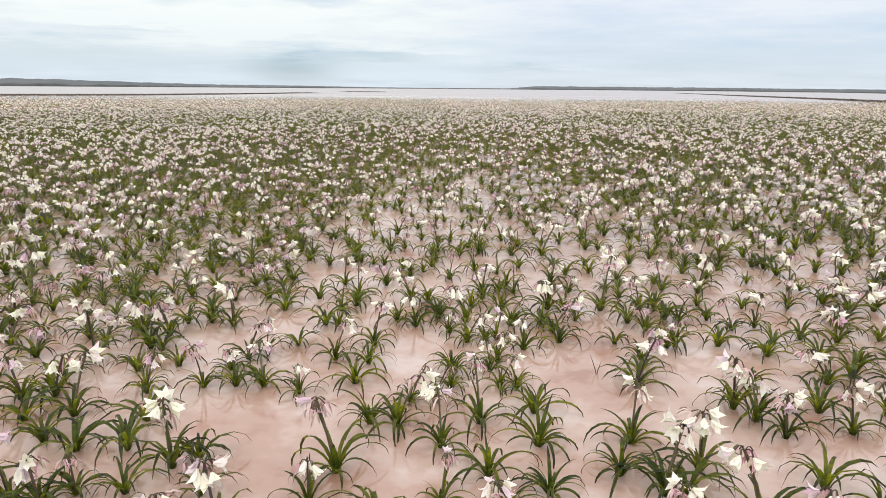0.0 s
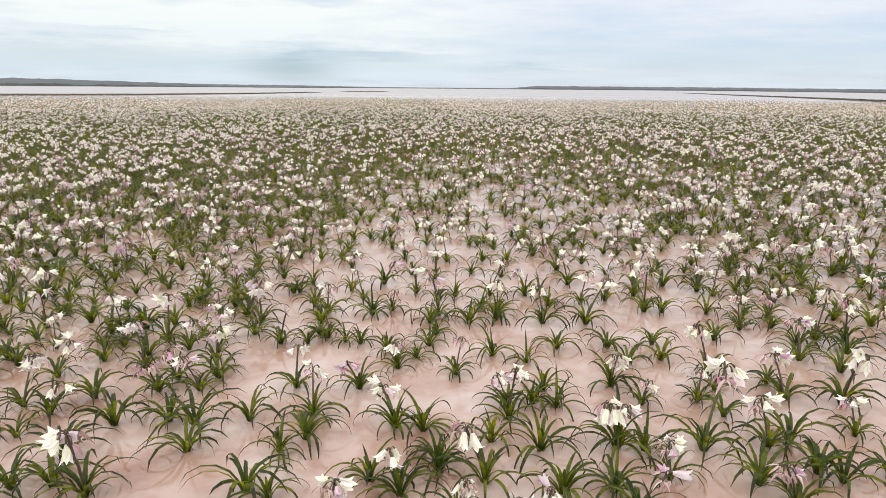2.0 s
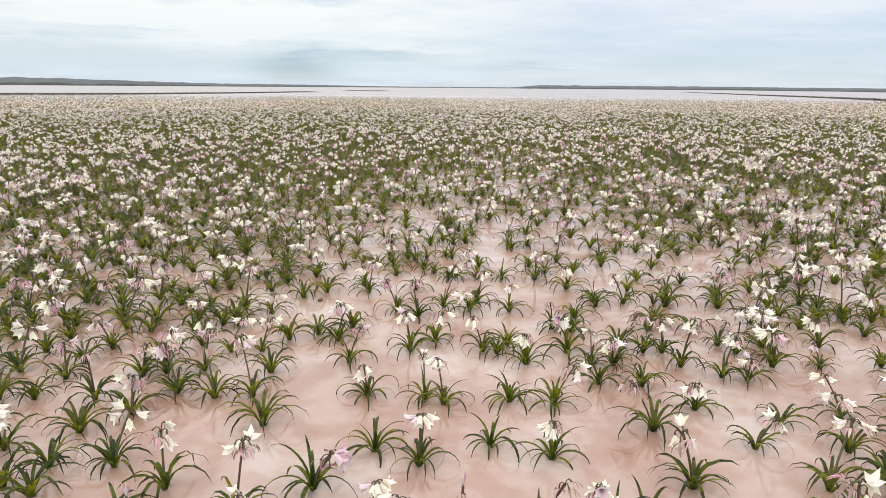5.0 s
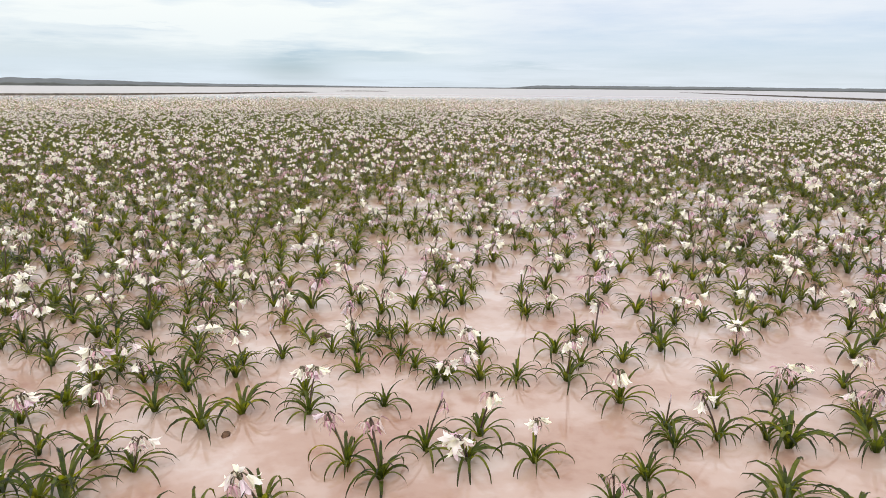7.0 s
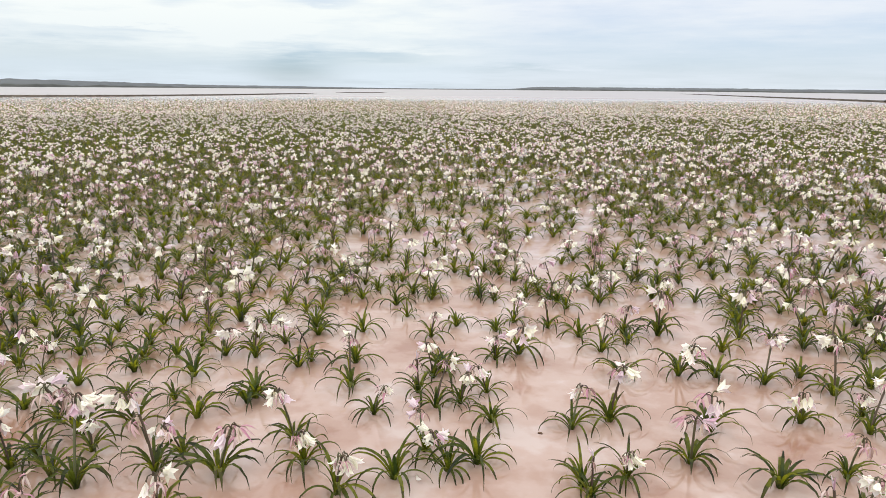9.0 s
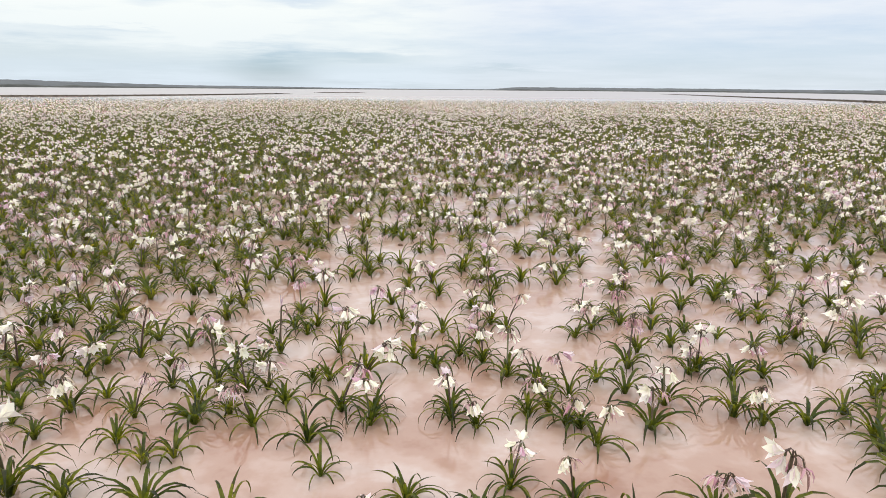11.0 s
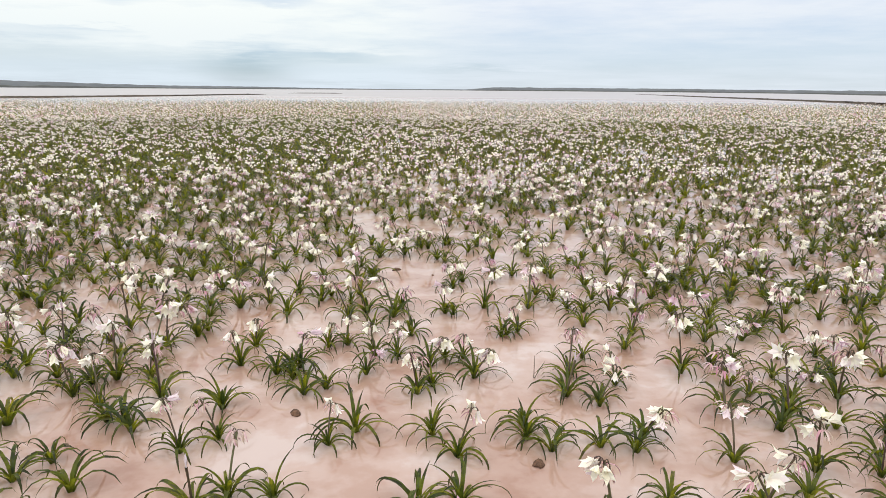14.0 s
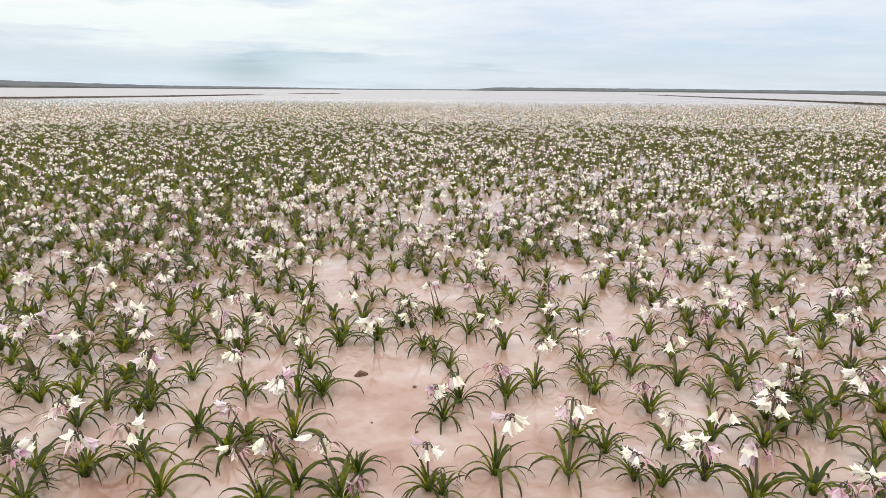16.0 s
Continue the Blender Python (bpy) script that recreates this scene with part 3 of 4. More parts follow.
bed([
    (-0.57, 4.86, 1.01, 1), (1.64, 4.87, 0.72, 1), (1.71, 4.91, 1.30, 0), (2.04, 4.92, 1.05, 0), (1.26, 4.94, 0.72, 0), (0.13, 4.94, 0.72, 0),
    (0.84, 4.96, 1.17, 0), (0.27, 4.97, 0.72, 0), (2.48, 4.97, 0.96, 0), (2.98, 4.99, 0.94, 1), (0.36, 5.01, 0.72, 0), (-3.19, 5.02, 1.23, 0),
    (3.36, 5.08, 1.30, 0), (2.75, 5.10, 1.27, 0), (-0.01, 5.14, 0.72, 1), (-2.90, 5.15, 1.16, 0), (0.82, 5.18, 0.91, 2), (-1.76, 5.24, 1.17, 1),
    (-0.90, 5.25, 0.85, 0), (1.58, 5.25, 1.00, 2), (-0.28, 5.29, 0.91, 1), (-2.15, 5.29, 0.98, 0), (-1.02, 5.30, 1.30, 0), (-1.96, 5.31, 1.04, 0),
])
bed([
    (0.50, 5.33, 1.30, 0), (0.75, 5.35, 1.18, 0), (2.50, 5.35, 0.72, 1), (0.13, 5.41, 1.30, 0), (-0.44, 5.41, 1.10, 0), (1.48, 5.43, 1.28, 0),
    (-3.69, 5.45, 1.20, 1), (1.91, 5.46, 1.08, 0), (1.05, 5.46, 0.72, 1), (-2.85, 5.50, 0.83, 0), (-0.10, 5.50, 0.88, 0), (2.17, 5.52, 0.72, 0),
    (1.82, 5.54, 1.26, 0), (-2.04, 5.55, 1.30, 0), (-0.11, 5.59, 0.73, 0), (-2.61, 5.62, 1.30, 0), (-1.44, 5.66, 1.30, 0), (-0.95, 5.67, 0.77, 0),
    (0.44, 5.73, 1.19, 0), (1.00, 5.74, 0.96, 1), (1.32, 5.75, 1.30, 1), (-3.71, 5.75, 1.25, 1), (-3.08, 5.75, 0.79, 0), (3.50, 5.76, 1.30, 1),
])
bed([
    (0.86, 5.77, 1.22, 1), (1.67, 5.77, 1.11, 1), (-0.84, 5.81, 1.05, 0), (0.18, 5.81, 1.03, 0), (3.76, 5.82, 1.26, 1), (1.82, 5.84, 1.30, 0),
    (2.60, 5.85, 0.94, 0), (3.01, 5.86, 0.89, 0), (-0.20, 5.92, 1.05, 0), (2.23, 5.93, 0.72, 1), (-1.96, 5.93, 1.30, 0), (-0.36, 5.96, 0.98, 0),
    (-1.51, 5.96, 1.27, 0), (-3.44, 5.98, 1.10, 0), (-1.67, 5.99, 1.14, 0), (-1.21, 6.01, 1.12, 0), (3.41, 6.02, 1.26, 1), (-2.40, 6.05, 0.94, 1),
    (0.30, 6.07, 1.00, 1), (-0.85, 6.08, 0.99, 1), (-2.62, 6.15, 0.97, 1), (1.58, 6.15, 0.89, 0), (0.60, 6.24, 1.14, 0), (3.64, 6.25, 1.15, 1),
])
bed([
    (0.30, 6.26, 0.72, 1), (-2.25, 6.28, 1.17, 0), (1.13, 6.29, 0.72, 1), (0.46, 6.29, 0.86, 0), (2.37, 6.32, 1.30, 1), (1.49, 6.34, 0.72, 1),
    (-3.05, 6.37, 0.86, 0), (2.05, 6.39, 1.18, 0), (-1.64, 6.40, 0.85, 1), (-0.63, 6.46, 0.95, 2), (0.55, 6.47, 0.95, 0), (-1.04, 6.47, 0.87, 1),
    (1.66, 6.50, 0.82, 0), (1.00, 6.55, 1.05, 0), (-2.65, 6.57, 0.92, 1), (-1.59, 6.60, 1.11, 0), (2.04, 6.62, 0.72, 0), (-0.01, 6.71, 0.77, 2),
    (1.69, 6.73, 0.92, 1), (-0.41, 6.79, 0.73, 1), (-1.69, 6.85, 0.93, 1), (1.20, 6.92, 0.97, 0), (0.49, 6.93, 0.88, 0), (-2.22, 6.97, 1.07, 0),
])
bed([
    (-0.29, 6.98, 0.76, 0), (1.46, 7.01, 1.08, 0), (0.25, 7.05, 0.96, 0), (-1.97, 7.09, 0.87, 1), (-0.51, 7.10, 0.72, 0), (-2.61, 7.11, 0.86, 0),
    (-2.47, 7.13, 0.72, 1), (2.88, 7.18, 1.17, 0), (0.74, 7.20, 0.88, 0), (-1.79, 7.22, 0.72, 0), (-0.21, 7.23, 0.87, 0), (1.12, 7.23, 1.03, 0),
    (-1.33, 7.23, 0.91, 3), (-1.13, 7.24, 0.72, 0), (-2.19, 7.25, 1.12, 1), (-0.73, 7.25, 0.72, 0), (-3.20, 7.26, 1.07, 0), (-0.85, 7.29, 0.72, 0),
    (1.48, 7.32, 0.88, 0), (-1.05, 7.37, 0.72, 0), (-1.00, 7.37, 0.98, 0), (-1.58, 7.42, 1.09, 0), (1.99, 7.42, 1.07, 0), (-0.17, 7.46, 0.72, 0),
])
bed([
    (-2.29, 7.63, 1.05, 0), (-2.99, 7.65, 1.25, 0), (2.28, 7.66, 0.76, 1), (-1.60, 7.68, 1.07, 1), (-1.11, 7.69, 1.03, 0), (2.56, 7.72, 0.72, 2),
    (0.10, 7.73, 0.99, 0), (-0.22, 7.74, 0.99, 0), (1.06, 7.76, 1.30, 1), (0.71, 7.77, 1.18, 1), (3.42, 7.80, 1.30, 0), (0.32, 7.84, 1.02, 0),
    (-3.72, 7.91, 1.21, 0), (2.40, 7.92, 0.80, 0), (-0.16, 7.94, 0.88, 2), (-0.72, 7.94, 1.14, 0), (-1.10, 7.94, 1.08, 1), (2.63, 7.95, 0.99, 0),
    (-2.85, 7.98, 1.00, 0), (-0.56, 8.05, 0.75, 2), (2.16, 8.06, 0.96, 0), (-2.35, 8.08, 0.97, 0), (1.78, 8.09, 1.02, 0), (-2.20, 8.09, 0.72, 0),
])
bed([
    (-1.94, 8.10, 1.20, 0), (1.63, 8.10, 1.09, 3), (0.21, 8.13, 0.92, 0), (3.34, 8.13, 1.30, 0), (-1.25, 8.14, 0.97, 0), (-1.84, 8.18, 1.12, 2),
    (-2.31, 8.22, 1.08, 0), (-3.49, 8.22, 1.08, 0), (0.82, 8.24, 0.88, 0), (1.11, 8.29, 1.00, 1), (-0.85, 8.36, 0.72, 1), (-0.16, 8.38, 0.80, 1),
    (3.23, 8.38, 0.93, 0), (1.36, 8.41, 1.04, 3), (2.89, 8.43, 1.22, 0), (-2.99, 8.46, 0.81, 0), (-0.01, 8.49, 1.00, 3), (0.31, 8.53, 1.01, 2),
    (-1.53, 8.54, 1.07, 0), (0.64, 8.54, 0.93, 1), (-1.48, 8.56, 0.87, 3), (1.66, 8.57, 1.10, 0), (-0.38, 8.57, 0.72, 0), (0.78, 8.59, 0.85, 0),
])
bed([
    (2.41, 8.60, 0.86, 1), (-1.00, 8.63, 0.86, 1), (-2.40, 8.70, 0.97, 1), (2.31, 8.74, 0.98, 1), (2.68, 8.74, 0.93, 0), (-2.00, 8.77, 0.95, 0),
    (-2.89, 8.81, 1.03, 0), (-2.17, 8.82, 0.97, 0), (-1.41, 8.85, 0.92, 0), (-0.71, 8.87, 1.19, 2), (2.03, 8.91, 1.30, 0), (1.75, 8.93, 0.96, 0),
    (1.10, 8.93, 1.13, 0), (-1.74, 9.03, 0.86, 1), (-0.22, 9.09, 0.82, 1), (2.46, 9.12, 1.06, 0), (0.46, 9.17, 0.73, 1), (-0.46, 9.23, 0.85, 0),
    (-2.59, 9.29, 0.84, 0), (0.15, 9.29, 0.85, 0), (2.04, 9.29, 0.93, 1), (1.56, 9.31, 0.72, 1), (-2.89, 9.31, 1.11, 1), (2.85, 9.35, 0.75, 1),
])
bed([
    (-2.10, 9.37, 1.05, 0), (-1.12, 9.48, 1.13, 0), (1.07, 9.49, 1.13, 2), (1.82, 9.59, 0.72, 0), (2.21, 9.68, 0.75, 1), (-3.37, 9.73, 1.09, 0),
    (-2.80, 9.75, 1.04, 0), (1.39, 9.76, 0.96, 1), (-2.59, 9.76, 0.90, 0), (-2.22, 9.77, 0.88, 3), (-0.11, 9.78, 0.82, 1), (0.56, 9.80, 0.82, 1),
    (-1.51, 9.82, 0.97, 3), (-1.28, 9.83, 0.84, 1), (0.29, 9.83, 0.83, 0), (-0.22, 9.85, 0.72, 1), (-0.58, 9.88, 0.83, 1), (-3.64, 9.97, 1.01, 2),
    (-2.56, 10.06, 0.80, 2), (0.89, 10.11, 0.88, 0), (-2.09, 10.12, 1.05, 1), (2.82, 10.14, 0.84, 0), (-1.95, 10.17, 0.79, 1), (1.88, 10.19, 0.79, 1),
])
bed([
    (-3.33, 10.21, 1.15, 0), (-3.15, 10.21, 1.00, 0), (-1.72, 10.23, 0.79, 2), (1.73, 10.23, 0.79, 1), (3.43, 10.34, 1.05, 0), (3.19, 10.38, 1.03, 0),
    (-0.77, 10.39, 0.87, 2), (1.51, 10.40, 0.86, 1), (0.90, 10.41, 0.74, 1), (0.45, 10.41, 0.91, 1), (1.05, 10.41, 0.82, 1), (2.15, 10.43, 1.25, 0),
    (-2.96, 10.52, 1.02, 0), (-1.65, 10.56, 0.74, 1), (-1.43, 10.58, 0.72, 0), (-2.52, 10.59, 0.86, 1), (0.26, 10.60, 0.72, 0), (-0.36, 10.62, 0.98, 1),
    (0.77, 10.63, 1.00, 1), (0.16, 10.64, 0.83, 1), (1.32, 10.66, 0.72, 0), (1.46, 10.66, 0.90, 1), (1.99, 10.66, 0.87, 1), (-1.89, 10.67, 0.95, 1),
])
bed([
    (1.16, 10.75, 1.05, 2), (0.35, 10.77, 0.93, 0), (2.66, 10.81, 0.90, 1), (-0.92, 10.82, 0.89, 0), (1.92, 10.82, 0.72, 1), (-0.19, 10.82, 1.02, 1),
    (-1.29, 10.82, 1.00, 0), (-1.09, 10.93, 1.01, 0), (3.14, 11.06, 0.96, 0), (0.87, 11.07, 0.94, 0), (-1.74, 11.08, 1.01, 0), (-0.85, 11.09, 0.94, 1),
    (-1.89, 11.12, 1.03, 0), (1.82, 11.13, 1.03, 0), (0.73, 11.14, 0.72, 2), (1.49, 11.14, 1.27, 0), (2.72, 11.22, 0.95, 0), (-2.12, 11.22, 1.18, 0),
    (2.37, 11.31, 0.92, 1), (0.95, 11.40, 0.92, 0), (-1.58, 11.41, 0.87, 1), (-0.53, 11.49, 0.92, 2), (-1.83, 11.52, 1.10, 1), (0.42, 11.55, 0.74, 1),
])
bed([
    (0.08, 11.56, 0.93, 0), (-0.14, 11.65, 0.85, 3), (2.25, 11.71, 1.29, 0), (1.19, 11.72, 0.80, 0), (1.80, 11.74, 1.30, 0), (-2.67, 11.76, 1.02, 0),
    (1.45, 11.81, 0.82, 0), (1.72, 11.82, 0.84, 0), (0.15, 11.82, 0.88, 1), (-1.41, 11.86, 1.14, 0), (-2.44, 11.88, 0.79, 0), (1.20, 11.92, 0.82, 3),
    (-2.66, 11.99, 0.82, 1), (-1.23, 12.04, 1.27, 0), (-1.75, 12.05, 0.99, 0), (-0.84, 12.05, 0.83, 1), (-0.41, 12.16, 0.74, 0), (1.58, 12.20, 0.78, 0),
    (2.73, 12.21, 0.97, 0), (-2.93, 12.24, 0.87, 1), (1.02, 12.25, 0.98, 1), (1.96, 12.25, 0.72, 2), (-0.91, 12.28, 0.72, 1), (-1.66, 12.32, 0.80, 0),
])
bed([
    (-2.28, 12.40, 1.30, 1), (-1.99, 12.45, 0.72, 1), (-1.92, 12.49, 0.72, 0), (2.17, 12.49, 0.85, 1), (-1.76, 12.50, 1.04, 0), (2.52, 12.51, 0.75, 0),
    (-0.11, 12.54, 0.72, 1), (-0.05, 12.54, 0.73, 0), (-1.43, 12.55, 0.96, 0), (0.18, 12.55, 0.79, 1), (0.42, 12.56, 0.80, 0), (0.75, 12.56, 0.92, 1),
    (1.77, 12.59, 0.96, 0), (-3.28, 12.63, 0.81, 1), (3.05, 12.64, 0.79, 2), (-0.64, 12.65, 0.87, 0), (-2.73, 12.69, 1.04, 0), (-0.26, 12.74, 0.72, 0),
    (-1.44, 12.75, 0.83, 1), (0.88, 12.80, 0.75, 1), (-1.20, 12.87, 0.72, 3), (-0.37, 12.88, 0.74, 0), (1.19, 12.89, 0.96, 0), (-3.01, 12.89, 0.82, 2),
])
bed([
    (-2.94, 12.99, 0.96, 1), (-2.48, 12.99, 0.72, 0), (-1.84, 12.99, 1.03, 0), (0.20, 13.00, 0.88, 1), (-0.87, 13.00, 0.72, 0), (-0.69, 13.01, 0.77, 1),
    (2.87, 13.03, 1.24, 0), (0.74, 13.05, 1.08, 0), (2.04, 13.05, 0.87, 1), (1.52, 13.11, 1.16, 0), (-2.50, 13.14, 0.99, 0), (-1.04, 13.14, 0.72, 0),
    (-1.90, 13.19, 0.74, 0), (-3.75, 13.24, 0.91, 0), (-0.48, 13.28, 0.81, 0), (1.07, 13.28, 0.90, 1), (-1.66, 13.32, 0.81, 0), (-0.57, 13.34, 0.72, 0),
    (-1.15, 13.34, 0.85, 0), (-0.77, 13.35, 0.72, 2), (-2.08, 13.35, 0.77, 0), (-0.08, 13.39, 0.83, 0), (-0.36, 13.40, 0.72, 0), (0.95, 13.42, 0.86, 0),
])
bed([
    (-2.40, 13.43, 1.25, 0), (-0.15, 13.46, 0.72, 0), (1.58, 13.51, 0.91, 3), (2.25, 13.53, 1.11, 1), (-1.97, 13.59, 1.00, 2), (-1.36, 13.61, 0.93, 1),
    (3.18, 13.62, 0.91, 1), (2.51, 13.65, 0.85, 0), (1.80, 13.69, 0.84, 1), (2.06, 13.78, 0.99, 1), (-2.87, 13.80, 0.72, 1), (-2.23, 13.82, 0.72, 0),
    (-0.61, 13.87, 0.93, 1), (0.62, 13.88, 0.72, 3), (-1.88, 13.88, 1.04, 0), (3.61, 13.92, 1.29, 0), (2.77, 13.96, 0.75, 0), (0.59, 13.97, 0.96, 0),
    (-2.06, 13.98, 0.90, 0), (1.57, 13.98, 1.21, 0), (-1.22, 14.00, 1.30, 2), (2.55, 14.00, 0.98, 0), (-0.34, 14.01, 1.03, 0), (-2.30, 14.04, 0.84, 1),
])
bed([
    (0.83, 14.04, 0.74, 0), (-1.56, 14.04, 1.04, 3), (1.95, 14.07, 0.72, 2), (-0.07, 14.08, 0.72, 1), (-2.66, 14.12, 0.72, 1), (-0.82, 14.13, 0.92, 1),
    (0.08, 14.16, 0.99, 0), (-2.25, 14.18, 1.15, 0), (1.20, 14.19, 1.13, 2), (-1.48, 14.20, 0.80, 1), (2.53, 14.23, 0.93, 0), (-0.20, 14.28, 0.84, 2),
    (-0.93, 14.38, 0.88, 1), (-2.15, 14.42, 1.30, 1), (-3.07, 14.49, 1.09, 0), (-1.87, 14.52, 1.27, 0), (2.34, 14.54, 0.83, 1), (0.64, 14.55, 0.82, 1),
    (1.43, 14.55, 1.05, 1), (2.97, 14.56, 1.01, 0), (-1.56, 14.62, 1.06, 0), (0.18, 14.62, 0.73, 0), (0.88, 14.65, 1.03, 1), (2.00, 14.66, 0.92, 1),
])
bed([
    (-0.52, 14.70, 0.74, 0), (-2.64, 14.70, 1.09, 0), (-0.15, 14.80, 0.85, 1), (-1.32, 14.82, 0.89, 0), (-1.79, 14.86, 0.72, 0), (-0.00, 14.86, 0.72, 1),
    (-1.29, 14.90, 1.20, 0), (-2.11, 14.90, 0.74, 0), (-0.27, 15.01, 0.89, 3), (0.17, 15.02, 0.79, 0), (-2.50, 15.05, 1.13, 0), (-0.72, 15.08, 0.91, 0),
    (2.71, 15.16, 1.19, 0), (2.03, 15.20, 0.90, 0), (-0.18, 15.24, 0.72, 1), (-2.23, 15.27, 0.91, 0), (1.09, 15.28, 1.07, 0), (1.75, 15.31, 1.12, 0),
    (2.32, 15.32, 1.06, 0), (1.50, 15.33, 0.99, 1), (-0.11, 15.34, 1.05, 0), (-1.13, 15.40, 0.98, 0), (-0.14, 15.43, 0.86, 0), (-0.74, 15.48, 0.98, 0),
])
bed([
    (-2.26, 15.49, 1.07, 0), (-1.06, 15.50, 0.72, 3), (-2.04, 15.54, 0.82, 0), (-1.48, 15.56, 0.91, 1), (0.26, 15.58, 0.72, 0), (2.96, 15.67, 0.78, 1),
    (0.44, 15.69, 1.24, 1), (1.06, 15.75, 1.05, 0), (-1.94, 15.76, 0.85, 0), (-2.34, 15.78, 1.00, 0), (1.97, 15.78, 0.98, 0), (1.29, 15.91, 0.84, 0),
    (-3.13, 15.91, 0.81, 0), (-2.95, 15.92, 1.20, 0), (-1.58, 15.97, 0.74, 0), (-0.22, 16.02, 0.72, 1), (2.45, 16.03, 0.79, 0), (-2.71, 16.05, 0.80, 0),
    (0.95, 16.06, 0.98, 0), (2.21, 16.06, 1.04, 1), (-0.77, 16.12, 0.98, 0), (1.59, 16.12, 1.26, 1), (-3.44, 16.15, 0.86, 0), (0.30, 16.16, 0.73, 0),
])
bed([
    (0.73, 16.26, 0.75, 1), (-0.02, 16.28, 0.87, 0), (-2.04, 16.29, 0.79, 2), (-1.57, 16.31, 0.91, 0), (0.46, 16.39, 0.76, 1), (3.32, 16.40, 1.03, 0),
    (-2.72, 16.46, 0.99, 0), (-0.44, 16.50, 0.72, 0), (-1.33, 16.61, 0.72, 0), (-3.16, 16.64, 0.74, 0), (-1.20, 16.67, 0.81, 0), (-3.88, 16.67, 0.94, 1),
    (3.21, 16.68, 1.06, 0), (2.83, 16.72, 0.89, 0), (0.96, 16.78, 0.79, 1), (-1.55, 16.81, 0.79, 0), (-0.56, 16.82, 0.86, 0), (-2.00, 16.85, 0.72, 0),
    (3.61, 16.91, 1.12, 1), (1.30, 16.96, 1.15, 1), (0.91, 16.97, 0.74, 0), (0.34, 16.98, 0.73, 1), (-2.95, 16.98, 0.92, 0), (0.84, 17.00, 0.75, 1),
])
bed([
    (-0.89, 17.00, 0.99, 2), (-0.25, 17.01, 0.88, 0), (2.19, 17.01, 0.95, 0), (1.94, 17.01, 0.83, 1), (-1.22, 17.02, 1.03, 0), (2.75, 17.04, 1.07, 0),
    (0.20, 17.07, 0.82, 1), (0.64, 17.11, 0.83, 0), (1.82, 17.11, 1.17, 0), (-0.23, 17.12, 0.83, 0), (2.47, 17.14, 0.92, 0), (-1.06, 17.14, 0.72, 0),
    (-0.43, 17.18, 1.08, 1), (0.77, 17.18, 0.85, 1), (0.20, 17.19, 0.92, 0), (-1.28, 17.26, 1.01, 0), (1.47, 17.26, 1.08, 1), (-0.77, 17.27, 0.89, 0),
    (-1.85, 17.35, 1.00, 0), (0.92, 17.35, 0.82, 2), (1.28, 17.42, 1.02, 0), (-1.04, 17.43, 0.72, 1), (0.76, 17.47, 0.75, 0), (-0.92, 17.47, 0.77, 0),
])
bed([
    (-1.51, 17.49, 0.72, 1), (3.24, 17.54, 1.00, 0), (0.74, 17.55, 0.72, 1), (-1.26, 17.57, 0.98, 1), (-0.66, 17.58, 0.72, 0), (1.14, 17.58, 0.87, 0),
    (-0.56, 17.60, 0.77, 0), (2.02, 17.61, 1.04, 0), (-1.18, 17.65, 0.81, 0), (2.24, 17.65, 0.87, 1), (-2.12, 17.66, 0.89, 1), (0.58, 17.67, 0.95, 0),
    (-0.34, 17.70, 1.13, 1), (1.78, 17.70, 0.75, 0), (1.85, 17.75, 0.86, 1), (1.40, 17.80, 1.02, 2), (2.65, 17.81, 0.94, 0), (0.12, 17.81, 0.88, 0),
    (-1.06, 17.84, 0.72, 0), (-2.09, 17.87, 1.23, 0), (0.44, 17.90, 0.81, 0), (-1.23, 17.91, 1.14, 0), (-0.03, 17.97, 0.92, 1), (-1.91, 17.98, 1.02, 0),
])
bed([
    (0.28, 18.02, 0.83, 0), (-0.97, 18.06, 0.96, 3), (-0.56, 18.08, 0.95, 1), (1.55, 18.09, 0.79, 2), (2.90, 18.10, 0.90, 1), (2.41, 18.16, 0.86, 0),
    (1.82, 18.19, 0.82, 0), (-1.65, 18.19, 1.14, 0), (0.43, 18.26, 0.78, 2), (2.67, 18.27, 0.90, 2), (-1.47, 18.27, 0.72, 1), (-1.91, 18.31, 1.30, 0),
    (-1.56, 18.33, 0.74, 0), (2.82, 18.36, 1.04, 1), (2.23, 18.36, 0.72, 0), (1.17, 18.38, 0.85, 1), (-2.36, 18.40, 0.91, 0), (-2.05, 18.42, 1.12, 0),
    (-0.03, 18.43, 0.72, 0), (-0.85, 18.43, 0.81, 0), (-1.12, 18.45, 0.72, 0), (-2.32, 18.45, 1.03, 0), (0.17, 18.49, 0.94, 0), (2.03, 18.49, 1.07, 0),
])
bed([
    (-0.96, 18.55, 0.89, 0), (-0.57, 18.55, 0.76, 0), (0.67, 18.55, 0.86, 1), (1.80, 18.57, 0.94, 0), (1.33, 18.57, 0.95, 1), (-2.68, 18.58, 0.73, 0),
    (-0.80, 18.62, 0.73, 3), (1.58, 18.67, 0.88, 2), (0.56, 18.68, 0.77, 1), (-0.38, 18.68, 0.77, 2), (2.71, 18.71, 0.84, 0), (-1.55, 18.76, 1.11, 0),
    (-0.15, 18.76, 0.72, 1), (2.61, 18.79, 0.73, 1), (3.46, 18.89, 0.79, 1), (1.58, 18.89, 0.72, 0), (3.05, 18.89, 0.76, 1), (-1.88, 18.90, 0.72, 0),
    (-0.98, 18.91, 0.72, 2), (0.45, 18.93, 0.72, 1), (1.92, 18.95, 0.83, 0), (1.34, 18.99, 0.72, 1), (-2.75, 19.00, 1.03, 0), (2.20, 19.06, 1.00, 0),
])
